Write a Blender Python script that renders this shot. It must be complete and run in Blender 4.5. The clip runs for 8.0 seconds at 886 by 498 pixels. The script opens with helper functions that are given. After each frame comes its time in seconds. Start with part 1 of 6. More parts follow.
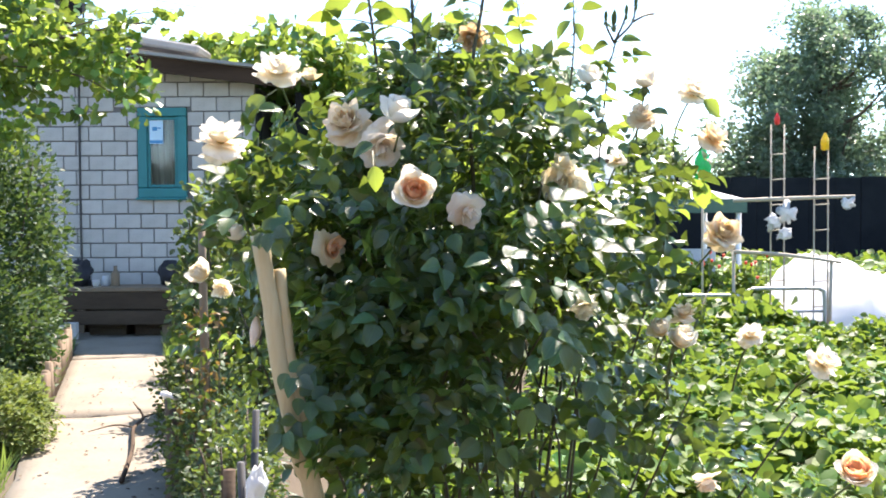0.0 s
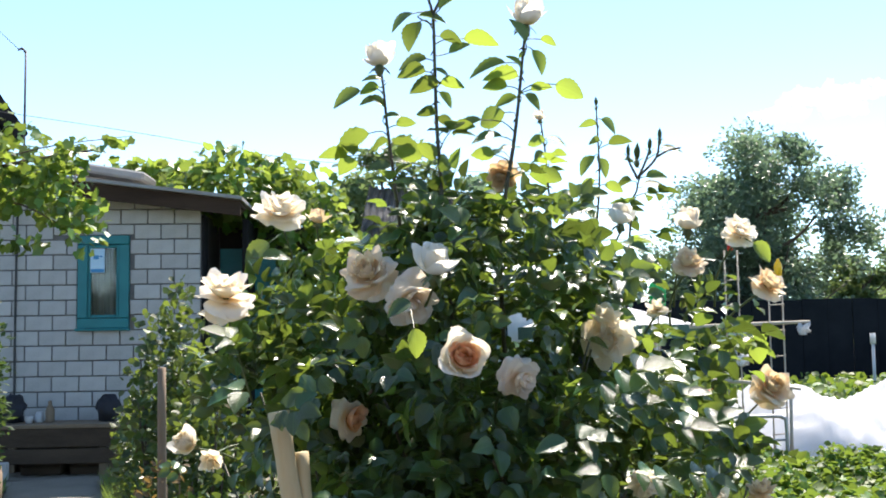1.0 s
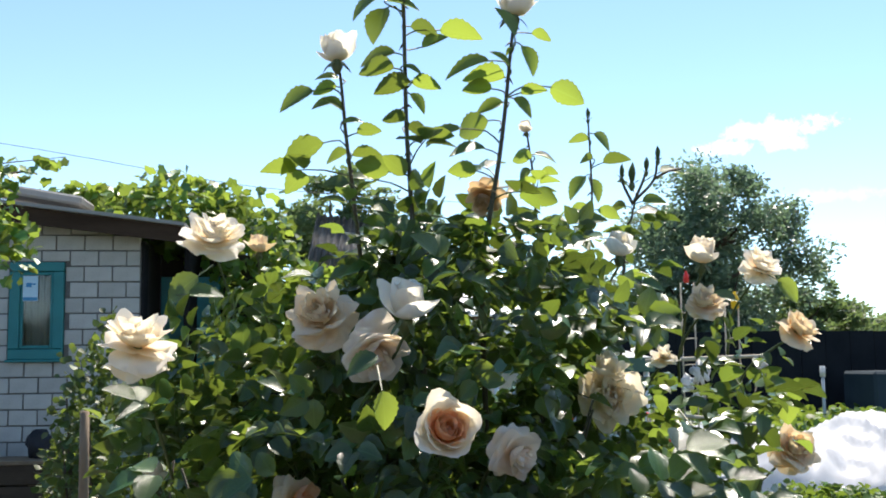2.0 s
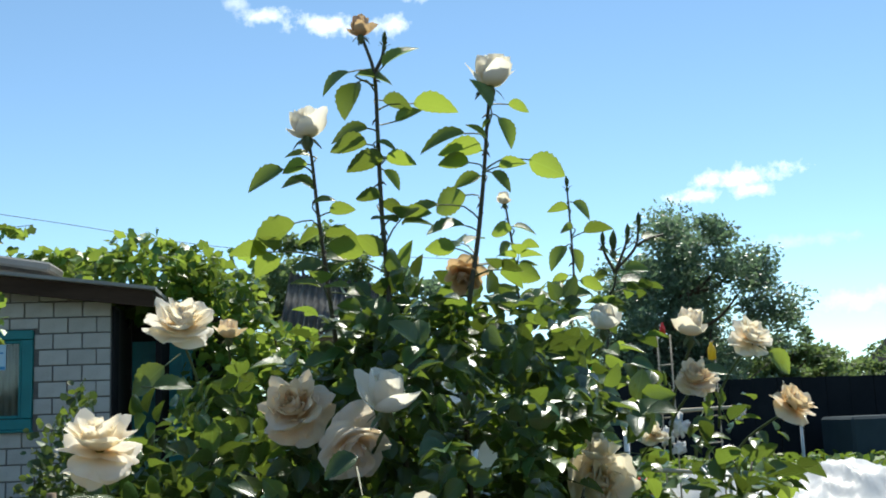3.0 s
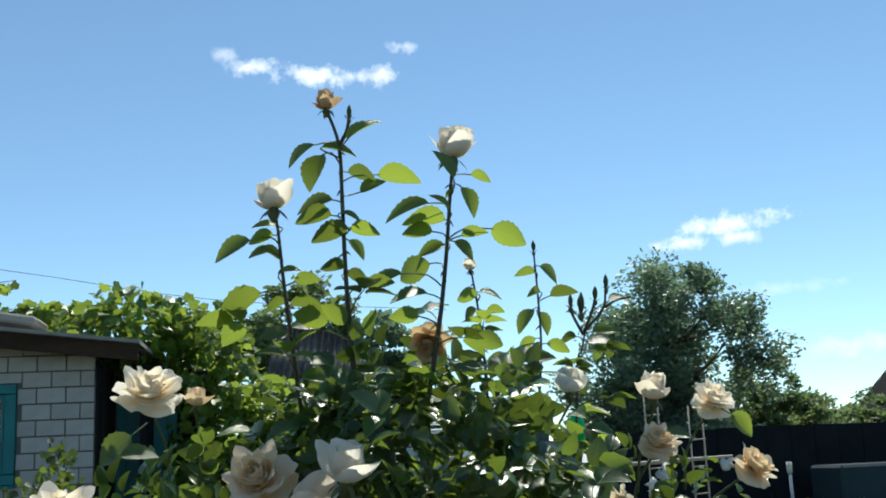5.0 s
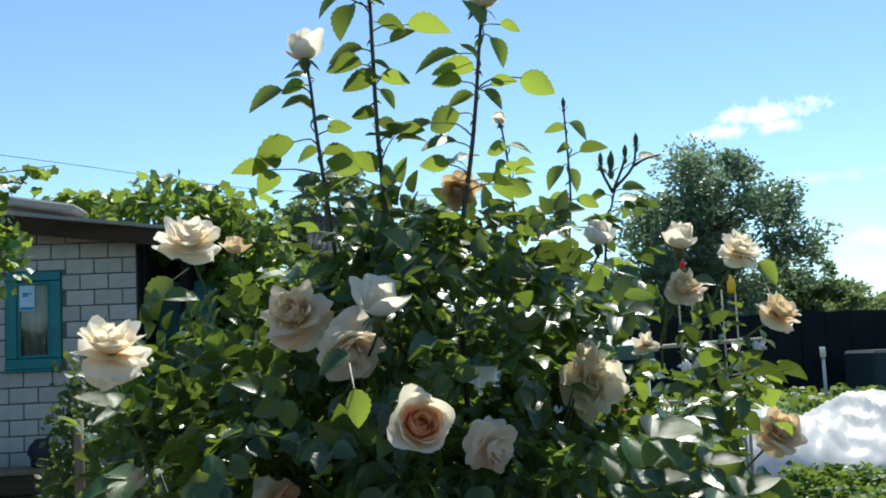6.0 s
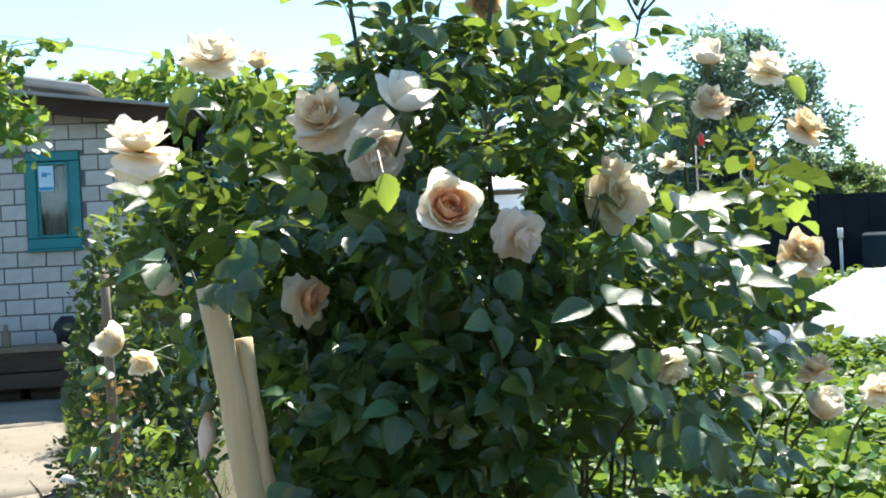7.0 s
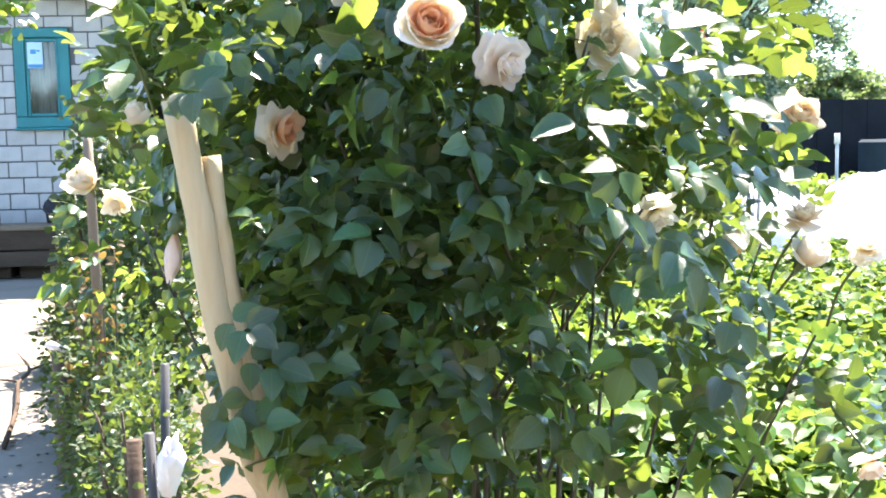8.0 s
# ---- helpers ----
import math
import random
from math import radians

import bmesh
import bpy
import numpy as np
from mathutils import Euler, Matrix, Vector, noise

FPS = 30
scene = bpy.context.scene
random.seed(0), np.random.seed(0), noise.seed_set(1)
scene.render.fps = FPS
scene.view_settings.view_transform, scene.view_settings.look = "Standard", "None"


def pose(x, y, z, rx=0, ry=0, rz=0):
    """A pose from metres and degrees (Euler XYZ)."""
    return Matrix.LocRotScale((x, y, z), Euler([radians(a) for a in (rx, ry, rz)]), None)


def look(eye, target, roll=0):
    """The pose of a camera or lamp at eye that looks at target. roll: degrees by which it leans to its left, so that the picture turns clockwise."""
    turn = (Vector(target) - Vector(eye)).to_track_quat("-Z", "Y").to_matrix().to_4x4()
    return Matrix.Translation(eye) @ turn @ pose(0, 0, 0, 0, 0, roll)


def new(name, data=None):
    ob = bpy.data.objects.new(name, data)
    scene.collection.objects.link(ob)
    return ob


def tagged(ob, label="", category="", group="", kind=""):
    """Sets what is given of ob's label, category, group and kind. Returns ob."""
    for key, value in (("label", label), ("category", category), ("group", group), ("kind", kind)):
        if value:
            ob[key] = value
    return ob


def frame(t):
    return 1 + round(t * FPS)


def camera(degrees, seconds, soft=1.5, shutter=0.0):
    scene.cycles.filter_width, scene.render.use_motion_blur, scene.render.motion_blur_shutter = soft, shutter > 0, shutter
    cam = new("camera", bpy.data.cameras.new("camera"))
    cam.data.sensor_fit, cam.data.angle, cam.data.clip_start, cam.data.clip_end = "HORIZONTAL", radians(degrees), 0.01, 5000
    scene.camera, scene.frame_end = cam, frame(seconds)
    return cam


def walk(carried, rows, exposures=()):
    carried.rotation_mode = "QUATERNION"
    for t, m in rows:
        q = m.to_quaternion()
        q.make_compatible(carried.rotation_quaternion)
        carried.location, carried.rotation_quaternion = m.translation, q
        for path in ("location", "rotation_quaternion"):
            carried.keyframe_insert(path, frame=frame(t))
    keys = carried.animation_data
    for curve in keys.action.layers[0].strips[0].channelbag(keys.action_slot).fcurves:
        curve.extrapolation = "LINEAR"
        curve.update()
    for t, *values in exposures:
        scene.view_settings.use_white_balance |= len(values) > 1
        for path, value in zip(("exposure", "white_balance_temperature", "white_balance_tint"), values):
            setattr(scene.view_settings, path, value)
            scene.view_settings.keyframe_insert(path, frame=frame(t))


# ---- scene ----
cam = camera(44.9, 8.0, 1.85)
PATH = [
    (0, (-0.018, 1.026, 1.199), (-0.019, 3.025, 1.129), -0.3),
    (0.5, (-0.118, 1.134, 1.232), (-0.065, 3.131, 1.327), -1.2),
    (1, (-0.162, 1.261, 1.259), (-0.044, 3.251, 1.416), -0.8),
    (1.2, (-0.154, 1.349, 1.259), (0.018, 3.335, 1.426), -0.5),
    (2.5, (-0.182, 1.61, 1.321), (0.051, 3.58, 1.575), -1.1),
    (3, (-0.172, 1.622, 1.333), (0.094, 3.58, 1.641), -2.2),
    (3.5, (-0.155, 1.624, 1.338), (0.113, 3.578, 1.672), -1.8),
    (4, (-0.137, 1.628, 1.344), (0.136, 3.575, 1.71), -1.7),
    (4.2, (-0.132, 1.614, 1.344), (0.135, 3.557, 1.736), -1.7),
    (5.3, (-0.147, 1.584, 1.353), (0.146, 3.523, 1.749), -2.9),
    (5.5, (-0.146, 1.58, 1.339), (0.131, 3.529, 1.691), -2.6),
    (6, (-0.143, 1.568, 1.292), (0.076, 3.546, 1.492), -2.7),
    (6.5, (-0.153, 1.572, 1.236), (0.052, 3.559, 1.328), -2.5),
    (7, (-0.159, 1.575, 1.193), (0.021, 3.566, 1.188), -2.9),
    (7.5, (-0.147, 1.586, 1.155), (0.023, 3.575, 1.027), -2.8),
    (8, (-0.142, 1.61, 1.121), (0.042, 3.592, 0.927), -1.2),
]
EXPOSURE = [(0, 2.03, 6800, 19), (0.5, 1.82, 6700, 17), (1, 1.38, 6680, 15), (1.2, 1.28, 6700, 15), (2.5, 0.78, 6650, 9), (3, 0.54, 6500, 4), (4.2, 0.42, 6500, 4), (5.5, 0.25, 6350, 3), (6, 0.56, 6380, 5), (6.5, 0.94, 6500, 9), (7, 1.55, 6420, 8), (7.5, 2.22, 6600, 15), (8, 2.78, 6650, 18)]
walk(cam, [(t, look(eye, target, roll)) for t, eye, target, roll in PATH], EXPOSURE)

# ---- world and light ----
SUN_AZ, SUN_EL = radians(24), radians(58)      # azimuth from +y towards +x
sun = new("sun", bpy.data.lights.new("sun", "SUN"))
sun.data.energy, sun.data.angle, sun.data.color = 4.6, radians(0.55), (1.0, 0.94, 0.84)
sun_dir = Vector((math.sin(SUN_AZ) * math.cos(SUN_EL), math.cos(SUN_AZ) * math.cos(SUN_EL), math.sin(SUN_EL)))
sun.matrix_world = look(sun_dir * 50, (0, 0, 0))

world = bpy.data.worlds.new("sky")
scene.world = world
world.use_nodes = True


class Nodes:
    """Short hand for building node trees."""

    def __init__(self, tree):
        self.tree = tree
        tree.nodes.clear()

    def add(self, kind):
        return self.tree.nodes.new(kind)

    def link(self, a, b):
        self.tree.links.new(a, b)

    def put(self, socket, value):
        if isinstance(value, bpy.types.NodeSocket):
            self.link(value, socket)
        else:
            socket.default_value = value

    def math(self, op, a, b=0.0, c=0.0, clamp=False):
        node = self.add("ShaderNodeMath")
        node.operation, node.use_clamp = op, clamp
        for i, v in enumerate((a, b, c)):
            self.put(node.inputs[i], v)
        return node.outputs[0]

    def vec(self, op, a, b=(0, 0, 0)):
        node = self.add("ShaderNodeVectorMath")
        node.operation = op
        self.put(node.inputs[0], a)
        self.put(node.inputs[1], b)
        return node.outputs["Value"] if op in ("DOT_PRODUCT", "LENGTH") else node.outputs[0]

    def noise(self, vector, scale, detail=3.0, rough=0.55, distortion=0.0):
        node = self.add("ShaderNodeTexNoise")
        self.put(node.inputs["Vector"], vector)
        node.inputs["Scale"].default_value, node.inputs["Detail"].default_value = scale, detail
        node.inputs["Roughness"].default_value, node.inputs["Distortion"].default_value = rough, distortion
        return node.outputs["Fac"]

    def ramp(self, fac, stops, smooth=False):
        node = self.add("ShaderNodeValToRGB")
        if smooth:
            node.color_ramp.interpolation = "EASE"
        while len(node.color_ramp.elements) < len(stops):
            node.color_ramp.elements.new(0.5)
        for e, (p, c) in zip(node.color_ramp.elements, stops):
            e.position = p
            e.color = (*c, 1) if len(c) == 3 else c
        self.put(node.inputs[0], fac)
        return node.outputs[0]

    def mix(self, fac, a, b, blend="MIX"):
        node = self.add("ShaderNodeMix")
        node.data_type, node.blend_type = "RGBA", blend
        self.put(node.inputs[0], fac)
        self.put(node.inputs[6], a if isinstance(a, bpy.types.NodeSocket) else (*a[:3], 1))
        self.put(node.inputs[7], b if isinstance(b, bpy.types.NodeSocket) else (*b[:3], 1))
        return node.outputs[2]


def build_sky():
    n = Nodes(world.node_tree)
    sky = n.add("ShaderNodeTexSky")
    sky.sky_type, sky.sun_disc, sky.sun_elevation, sky.sun_rotation = "NISHITA", False, SUN_EL, SUN_AZ
    sky.altitude, sky.air_density, sky.dust_density, sky.ozone_density = 2600, 0.95, 0.0, 2.0
    way = n.add("ShaderNodeTexCoord").outputs["Generated"]
    warp = n.noise(way, 60.0, 7, 0.62)
    total = None
    # small fair-weather clouds: direction, half width, half height, strength
    for place, wide, high, strong in (((-14, 498, 193), 0.030, 0.010, 0.75), ((18, 500, 190), 0.050, 0.011, 1.0), ((44, 500, 190), 0.026, 0.011, 0.9),
                                      ((58, 500, 205), 0.016, 0.007, 0.6), ((-28, 500, 200), 0.016, 0.008, 0.4),
                                      ((221, 500, 113), 0.050, 0.011, 1.0), ((195, 500, 103), 0.028, 0.008, 1.0), ((227, 500, 106), 0.030, 0.008, 0.8),
                                      ((275, 500, 50), 0.060, 0.012, 0.5), ((250, 500, 80), 0.05, 0.008, 0.25)):
        d = Vector(place).normalized()
        side = d.cross(Vector((0, 0, 1))).normalized()
        up = side.cross(d)
        a = n.math("DIVIDE", n.vec("DOT_PRODUCT", way, tuple(side)), wide)
        b = n.math("DIVIDE", n.math("ADD", n.vec("DOT_PRODUCT", way, tuple(up)), 0.0), high)
        r = n.math("SQRT", n.math("ADD", n.math("MULTIPLY", a, a), n.math("MULTIPLY", b, b)))
        ahead = n.math("GREATER_THAN", n.vec("DOT_PRODUCT", way, tuple(d)), 0.5)
        body = n.math("SUBTRACT", n.math("ADD", -0.55, n.math("MULTIPLY", warp, 2.9)), r)
        body = n.math("MULTIPLY", n.math("MULTIPLY", n.math("MULTIPLY", body, 1.0, clamp=True), ahead), strong)
        total = body if total is None else n.math("MAXIMUM", total, body)
    clear = n.mix(1.0, sky.outputs[0], (0.968, 1.03, 0.962), "MULTIPLY")
    cloud = n.mix(total, clear, (7.6, 7.9, 8.4))
    back = n.add("ShaderNodeBackground")
    n.link(cloud, back.inputs[0])
    back.inputs[1].default_value = 0.138
    n.link(back.outputs[0], n.add("ShaderNodeOutputWorld").inputs[0])


build_sky()

# ---- materials ----
MATS = {}


def material(name, colours, rough=0.7, scale=6.0, fine=60.0, bump=0.2, metal=0.0, translucent=None, amount=0.4, gloss=0.5,
             vary=0.0, island=False, along=None, where="Object", stretch=(1, 1, 1), veins=False, uneven=0.0):
    """A surface with colour variation at two scales, fine relief, and, where asked, light passing through it."""
    if name in MATS:
        return MATS[name]
    m = bpy.data.materials.new(name)
    m.use_nodes = True
    n = Nodes(m.node_tree)
    coords = n.add("ShaderNodeTexCoord").outputs[where]
    mapping = n.add("ShaderNodeMapping")
    mapping.inputs["Scale"].default_value = stretch
    n.link(coords, mapping.inputs[0])
    at = mapping.outputs[0]
    big, small = n.noise(at, scale, 4), n.noise(at, fine, 4, 0.65)
    both = n.math("ADD", n.math("MULTIPLY", big, 0.65), n.math("MULTIPLY", small, 0.35))
    k = len(colours)
    col = n.ramp(both, [(0.3 + 0.4 * i / max(1, k - 1), c) for i, c in enumerate(colours)])
    if along:
        attr = n.add("ShaderNodeAttribute")
        attr.attribute_name = "along"
        a = attr.outputs["Fac"]
        a = n.math("ADD", a, n.math("MULTIPLY", n.math("SUBTRACT", big, 0.5), 0.25))
        col = n.mix(n.ramp(a, [(along[1], (1, 1, 1)), (along[2], (0, 0, 0))]), col, along[0])
    height = both
    if veins:
        uv = n.add("ShaderNodeUVMap")
        uv.uv_map = "leaf"
        split = n.add("ShaderNodeSeparateXYZ")
        n.link(uv.outputs[0], split.inputs[0])
        a, y = n.math("ABSOLUTE", split.outputs[0]), split.outputs[1]
        mid = n.math("SUBTRACT", 1.0, n.math("DIVIDE", a, 0.03), clamp=True)
        wave = n.math("ABSOLUTE", n.math("SUBTRACT", n.math("FRACT", n.math("MULTIPLY", n.math("SUBTRACT", y, n.math("MULTIPLY", a, 0.7)), 8.0)), 0.5))
        ribs = n.math("MULTIPLY", n.math("SUBTRACT", wave, 0.38), 6.0, clamp=True)
        vein = n.math("MAXIMUM", mid, n.math("MULTIPLY", ribs, 0.18))
        col = n.mix(n.math("MULTIPLY", vein, 0.3), col, tuple(min(1.0, 2.4 * v) for v in colours[-1]))
        height = n.math("SUBTRACT", n.math("MULTIPLY", both, 0.6), n.math("MULTIPLY", vein, 0.10))
    if vary:
        rnd = n.add("ShaderNodeNewGeometry").outputs["Random Per Island"] if island else n.add("ShaderNodeObjectInfo").outputs["Random"]
        hsv = n.add("ShaderNodeHueSaturation")
        n.link(n.math("ADD", 0.5 - 0.04 * vary, n.math("MULTIPLY", rnd, 0.08 * vary)), hsv.inputs["Hue"])
        n.link(n.math("ADD", 1 - 0.5 * vary, n.math("MULTIPLY", n.math("FRACT", n.math("MULTIPLY", rnd, 7.31)), vary)), hsv.inputs["Value"])
        n.link(col, hsv.inputs["Color"])
        col = hsv.outputs[0]
    bsdf = n.add("ShaderNodeBsdfPrincipled")
    n.link(col, bsdf.inputs["Base Color"])
    n.link(n.math("ADD", rough - 0.08, n.math("MULTIPLY", small, 0.16), clamp=True), bsdf.inputs["Roughness"])
    bsdf.inputs["Metallic"].default_value = metal
    bsdf.inputs["Specular IOR Level"].default_value = gloss
    if bump:
        b = n.add("ShaderNodeBump")
        b.inputs["Strength"].default_value, b.inputs["Distance"].default_value = bump, 0.01
        n.link(height, b.inputs["Height"])
        n.link(b.outputs[0], bsdf.inputs["Normal"])
    out = bsdf.outputs[0]
    if translucent:
        t = n.add("ShaderNodeBsdfTranslucent")
        tint = n.mix(1.0, col, translucent, "MIX") if not vary else n.mix(0.75, col, translucent)
        n.link(tint, t.inputs[0])
        mix = n.add("ShaderNodeMixShader")
        if uneven:
            # random translucency per leaf imitates sunlit and shaded leaves
            turn = n.math("POWER", n.math("FRACT", n.math("MULTIPLY", rnd, 13.7)), uneven)
            n.link(n.math("ADD", amount * 0.3, n.math("MULTIPLY", turn, amount)), mix.inputs[0])
        else:
            mix.inputs[0].default_value = amount
        n.link(out, mix.inputs[1])
        n.link(t.outputs[0], mix.inputs[2])
        out = mix.outputs[0]
    n.link(out, n.add("ShaderNodeOutputMaterial").inputs[0])
    MATS[name] = m
    return m


# sun and shade set in the materials: body leaves pass little light, shoots more
ROSE_LEAF = material("rose_leaf", [(0.028, 0.064, 0.021), (0.050, 0.098, 0.028)], 0.3, 18, 160, 0.3, gloss=0.55, translucent=(0.42, 0.58, 0.07), amount=0.33, vary=0.95, veins=True, uneven=2.1)
ROSE_FOLIAGE = material("rose_foliage", [(0.028, 0.064, 0.021), (0.050, 0.098, 0.028)], 0.3, 18, 160, 0.3, gloss=0.55, translucent=(0.42, 0.58, 0.07), amount=0.33, vary=0.95, veins=True, uneven=2.1, island=True)
LIT_SHOOT_LEAF = material("rose_shoot_leaf_lit", [(0.030, 0.066, 0.028), (0.052, 0.096, 0.036)], 0.3, 18, 160, 0.3, gloss=0.5, translucent=(0.46, 0.60, 0.07), amount=0.44, vary=0.7, veins=True, uneven=0.6)
VINE_LEAF = material("vine_leaf", [(0.06, 0.13, 0.025), (0.10, 0.18, 0.035)], 0.42, 8, 60, 0.3, translucent=(0.46, 0.60, 0.08), amount=0.40, uneven=1.1, vary=0.9, island=True)
CROP_LEAF = material("crop_leaf", [(0.06, 0.125, 0.022), (0.10, 0.175, 0.032)], 0.55, 10, 70, 0.4, gloss=0.4, translucent=(0.36, 0.50, 0.06), amount=0.30, vary=0.9, island=True)
SHRUB_LEAF = material("shrub_leaf", [(0.028, 0.06, 0.026), (0.048, 0.092, 0.038)], 0.6, 8, 60, 0.3, gloss=0.25, translucent=(0.24, 0.38, 0.07), amount=0.2, vary=0.8, island=True)
BORDER_LEAF = material("border_leaf", [(0.030, 0.058, 0.018), (0.055, 0.092, 0.028)], 0.55, 8, 60, 0.3, translucent=(0.34, 0.46, 0.06), amount=0.30, uneven=1.6, vary=1.0, island=True)
MOSS_LEAF = material("cushion_leaf", [(0.10, 0.15, 0.035), (0.16, 0.20, 0.055)], 0.7, 8, 60, 0.3, translucent=(0.4, 0.5, 0.08), amount=0.24, vary=0.5, island=True)
# haze put into the colour: tree leaves lightened towards grey-blue
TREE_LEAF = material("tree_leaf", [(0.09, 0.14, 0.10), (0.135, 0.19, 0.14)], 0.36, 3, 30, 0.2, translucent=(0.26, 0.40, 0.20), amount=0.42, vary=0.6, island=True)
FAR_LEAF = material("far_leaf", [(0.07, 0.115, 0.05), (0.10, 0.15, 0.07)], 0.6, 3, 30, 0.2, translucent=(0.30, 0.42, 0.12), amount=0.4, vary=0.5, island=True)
GRASS = material("grass_blade", [(0.07, 0.14, 0.03), (0.12, 0.19, 0.05)], 0.6, 6, 40, 0.0, translucent=(0.3, 0.42, 0.08), amount=0.35, vary=0.6, island=True)
CANE = material("rose_cane", [(0.035, 0.048, 0.02), (0.075, 0.055, 0.03)], 0.55, 20, 150, 0.3)
STEM = material("green_stem", [(0.07, 0.12, 0.04), (0.12, 0.13, 0.05)], 0.5, 20, 120, 0.2)
BARK = material("bark", [(0.06, 0.045, 0.03), (0.13, 0.10, 0.075)], 0.9, 9, 70, 0.7, stretch=(1, 1, 0.3))
PEELED = material("peeled_wood", [(0.30, 0.215, 0.11), (0.47, 0.37, 0.20), (0.55, 0.46, 0.28)], 0.65, 14, 110, 0.4, stretch=(1, 1, 0.12))
OLD_WOOD = material("old_wood", [(0.16, 0.11, 0.07), (0.27, 0.20, 0.13)], 0.85, 8, 90, 0.6, stretch=(1, 1, 0.2))
DARK_WOOD = material("dark_wood", [(0.055, 0.038, 0.026), (0.11, 0.078, 0.055)], 0.9, 7, 90, 0.5, stretch=(0.2, 1, 1), gloss=0.15)
PETAL = {
    "cream": material("petal_cream", [(0.92, 0.86, 0.75), (0.96, 0.93, 0.86)], 0.55, 20, 120, 0.12, translucent=(0.98, 0.89, 0.68), amount=0.5, along=((0.95, 0.68, 0.28), 0.12, 0.62), gloss=0.25),
    "brown": material("petal_brown", [(0.44, 0.30, 0.18), (0.68, 0.52, 0.36), (0.84, 0.72, 0.56)], 0.7, 40, 160, 0.25, translucent=(0.80, 0.56, 0.28), amount=0.4, along=((0.5, 0.32, 0.12), 0.1, 0.7), gloss=0.15),
    "green": material("petal_green", [(0.05, 0.085, 0.025), (0.10, 0.14, 0.05)], 0.55, 40, 160, 0.2, translucent=(0.3, 0.4, 0.08), amount=0.2, gloss=0.3),
    "white": material("petal_white", [(0.88, 0.84, 0.76), (0.93, 0.90, 0.84)], 0.55, 20, 120, 0.12, translucent=(0.98, 0.94, 0.80), amount=0.58, along=((0.82, 0.74, 0.40), 0.05, 0.45), gloss=0.25),
    "peach": material("petal_peach", [(0.97, 0.66, 0.42), (0.98, 0.80, 0.60)], 0.55, 20, 120, 0.12, translucent=(1.0, 0.62, 0.30), amount=0.5, along=((0.97, 0.48, 0.10), 0.2, 0.8), gloss=0.25),
    "tan": material("petal_tan", [(0.86, 0.70, 0.48), (0.93, 0.82, 0.63), (0.95, 0.89, 0.76)], 0.65, 24, 120, 0.2, translucent=(0.9, 0.7, 0.4), amount=0.36, along=((0.84, 0.58, 0.26), 0.1, 0.6), gloss=0.2),
    "pink": material("petal_pale_pink", [(0.93, 0.86, 0.79), (0.96, 0.91, 0.86)], 0.55, 20, 120, 0.12, translucent=(0.98, 0.86, 0.68), amount=0.52, along=((0.84, 0.66, 0.40), 0.05, 0.45), gloss=0.25),
}
BRICK = material("silicate_brick", [(0.35, 0.34, 0.32), (0.47, 0.46, 0.435), (0.52, 0.51, 0.485)], 0.9, 5, 80, 0.35, vary=0.14)
MORTAR = material("mortar", [(0.12, 0.115, 0.11), (0.20, 0.19, 0.18)], 0.95, 12, 120, 0.6)
TEAL = material("teal_paint", [(0.01, 0.165, 0.18), (0.016, 0.225, 0.235)], 0.5, 6, 60, 0.25)
CONCRETE = material("concrete", [(0.15, 0.125, 0.093), (0.225, 0.195, 0.15), (0.265, 0.235, 0.185)], 0.95, 1.6, 50, 0.35)
SOIL = material("soil", [(0.05, 0.037, 0.025), (0.085, 0.065, 0.043), (0.065, 0.075, 0.032)], 0.95, 1.5, 40, 0.8)
ROOFING = material("roofing_felt", [(0.22, 0.21, 0.20), (0.34, 0.33, 0.31)], 0.9, 4, 60, 0.4)
SLATE = material("corrugated_sheet", [(0.13, 0.13, 0.13), (0.24, 0.24, 0.23)], 0.85, 4, 50, 0.3)
TARP = material("white_film", [(0.78, 0.79, 0.80), (0.86, 0.87, 0.88)], 0.4, 3, 30, 0.25, translucent=(0.85, 0.87, 0.88), amount=0.35)
CANOPY_WHITE = material("canopy_cloth", [(0.72, 0.73, 0.74), (0.8, 0.81, 0.82)], 0.8, 4, 60, 0.1, translucent=(0.8, 0.82, 0.82), amount=0.3)
CANOPY_GREEN = material("green_cloth", [(0.05, 0.11, 0.085), (0.08, 0.15, 0.11)], 0.8, 5, 60, 0.15)
WHITE_PAINT = material("white_paint", [(0.7, 0.71, 0.72), (0.8, 0.8, 0.8)], 0.5, 5, 60, 0.1)
GREY_PANEL = material("grey_panel", [(0.38, 0.41, 0.44), (0.48, 0.51, 0.54)], 0.6, 3, 40, 0.15)
STEEL = material("worn_steel", [(0.30, 0.30, 0.30), (0.5, 0.5, 0.49)], 0.45, 9, 90, 0.2, metal=0.6)
FENCE = material("dark_fence", [(0.010, 0.012, 0.015), (0.021, 0.023, 0.027)], 0.9, 2, 40, 0.2, gloss=0.08)
TANK = material("blue_grey_sheet", [(0.028, 0.044, 0.056), (0.046, 0.064, 0.078)], 0.8, 2, 40, 0.15, gloss=0.15)
BLUE_SHEET = material("pale_blue_sheet", [(0.36, 0.50, 0.58), (0.46, 0.60, 0.68)], 0.6, 3, 40, 0.15)
BLACK = material("black_cloth", [(0.012, 0.013, 0.018), (0.03, 0.03, 0.038)], 0.8, 10, 80, 0.4)
RAG = material("white_rag", [(0.6, 0.6, 0.6), (0.76, 0.76, 0.76)], 0.9, 12, 80, 0.3, translucent=(0.8, 0.8, 0.8), amount=0.3)
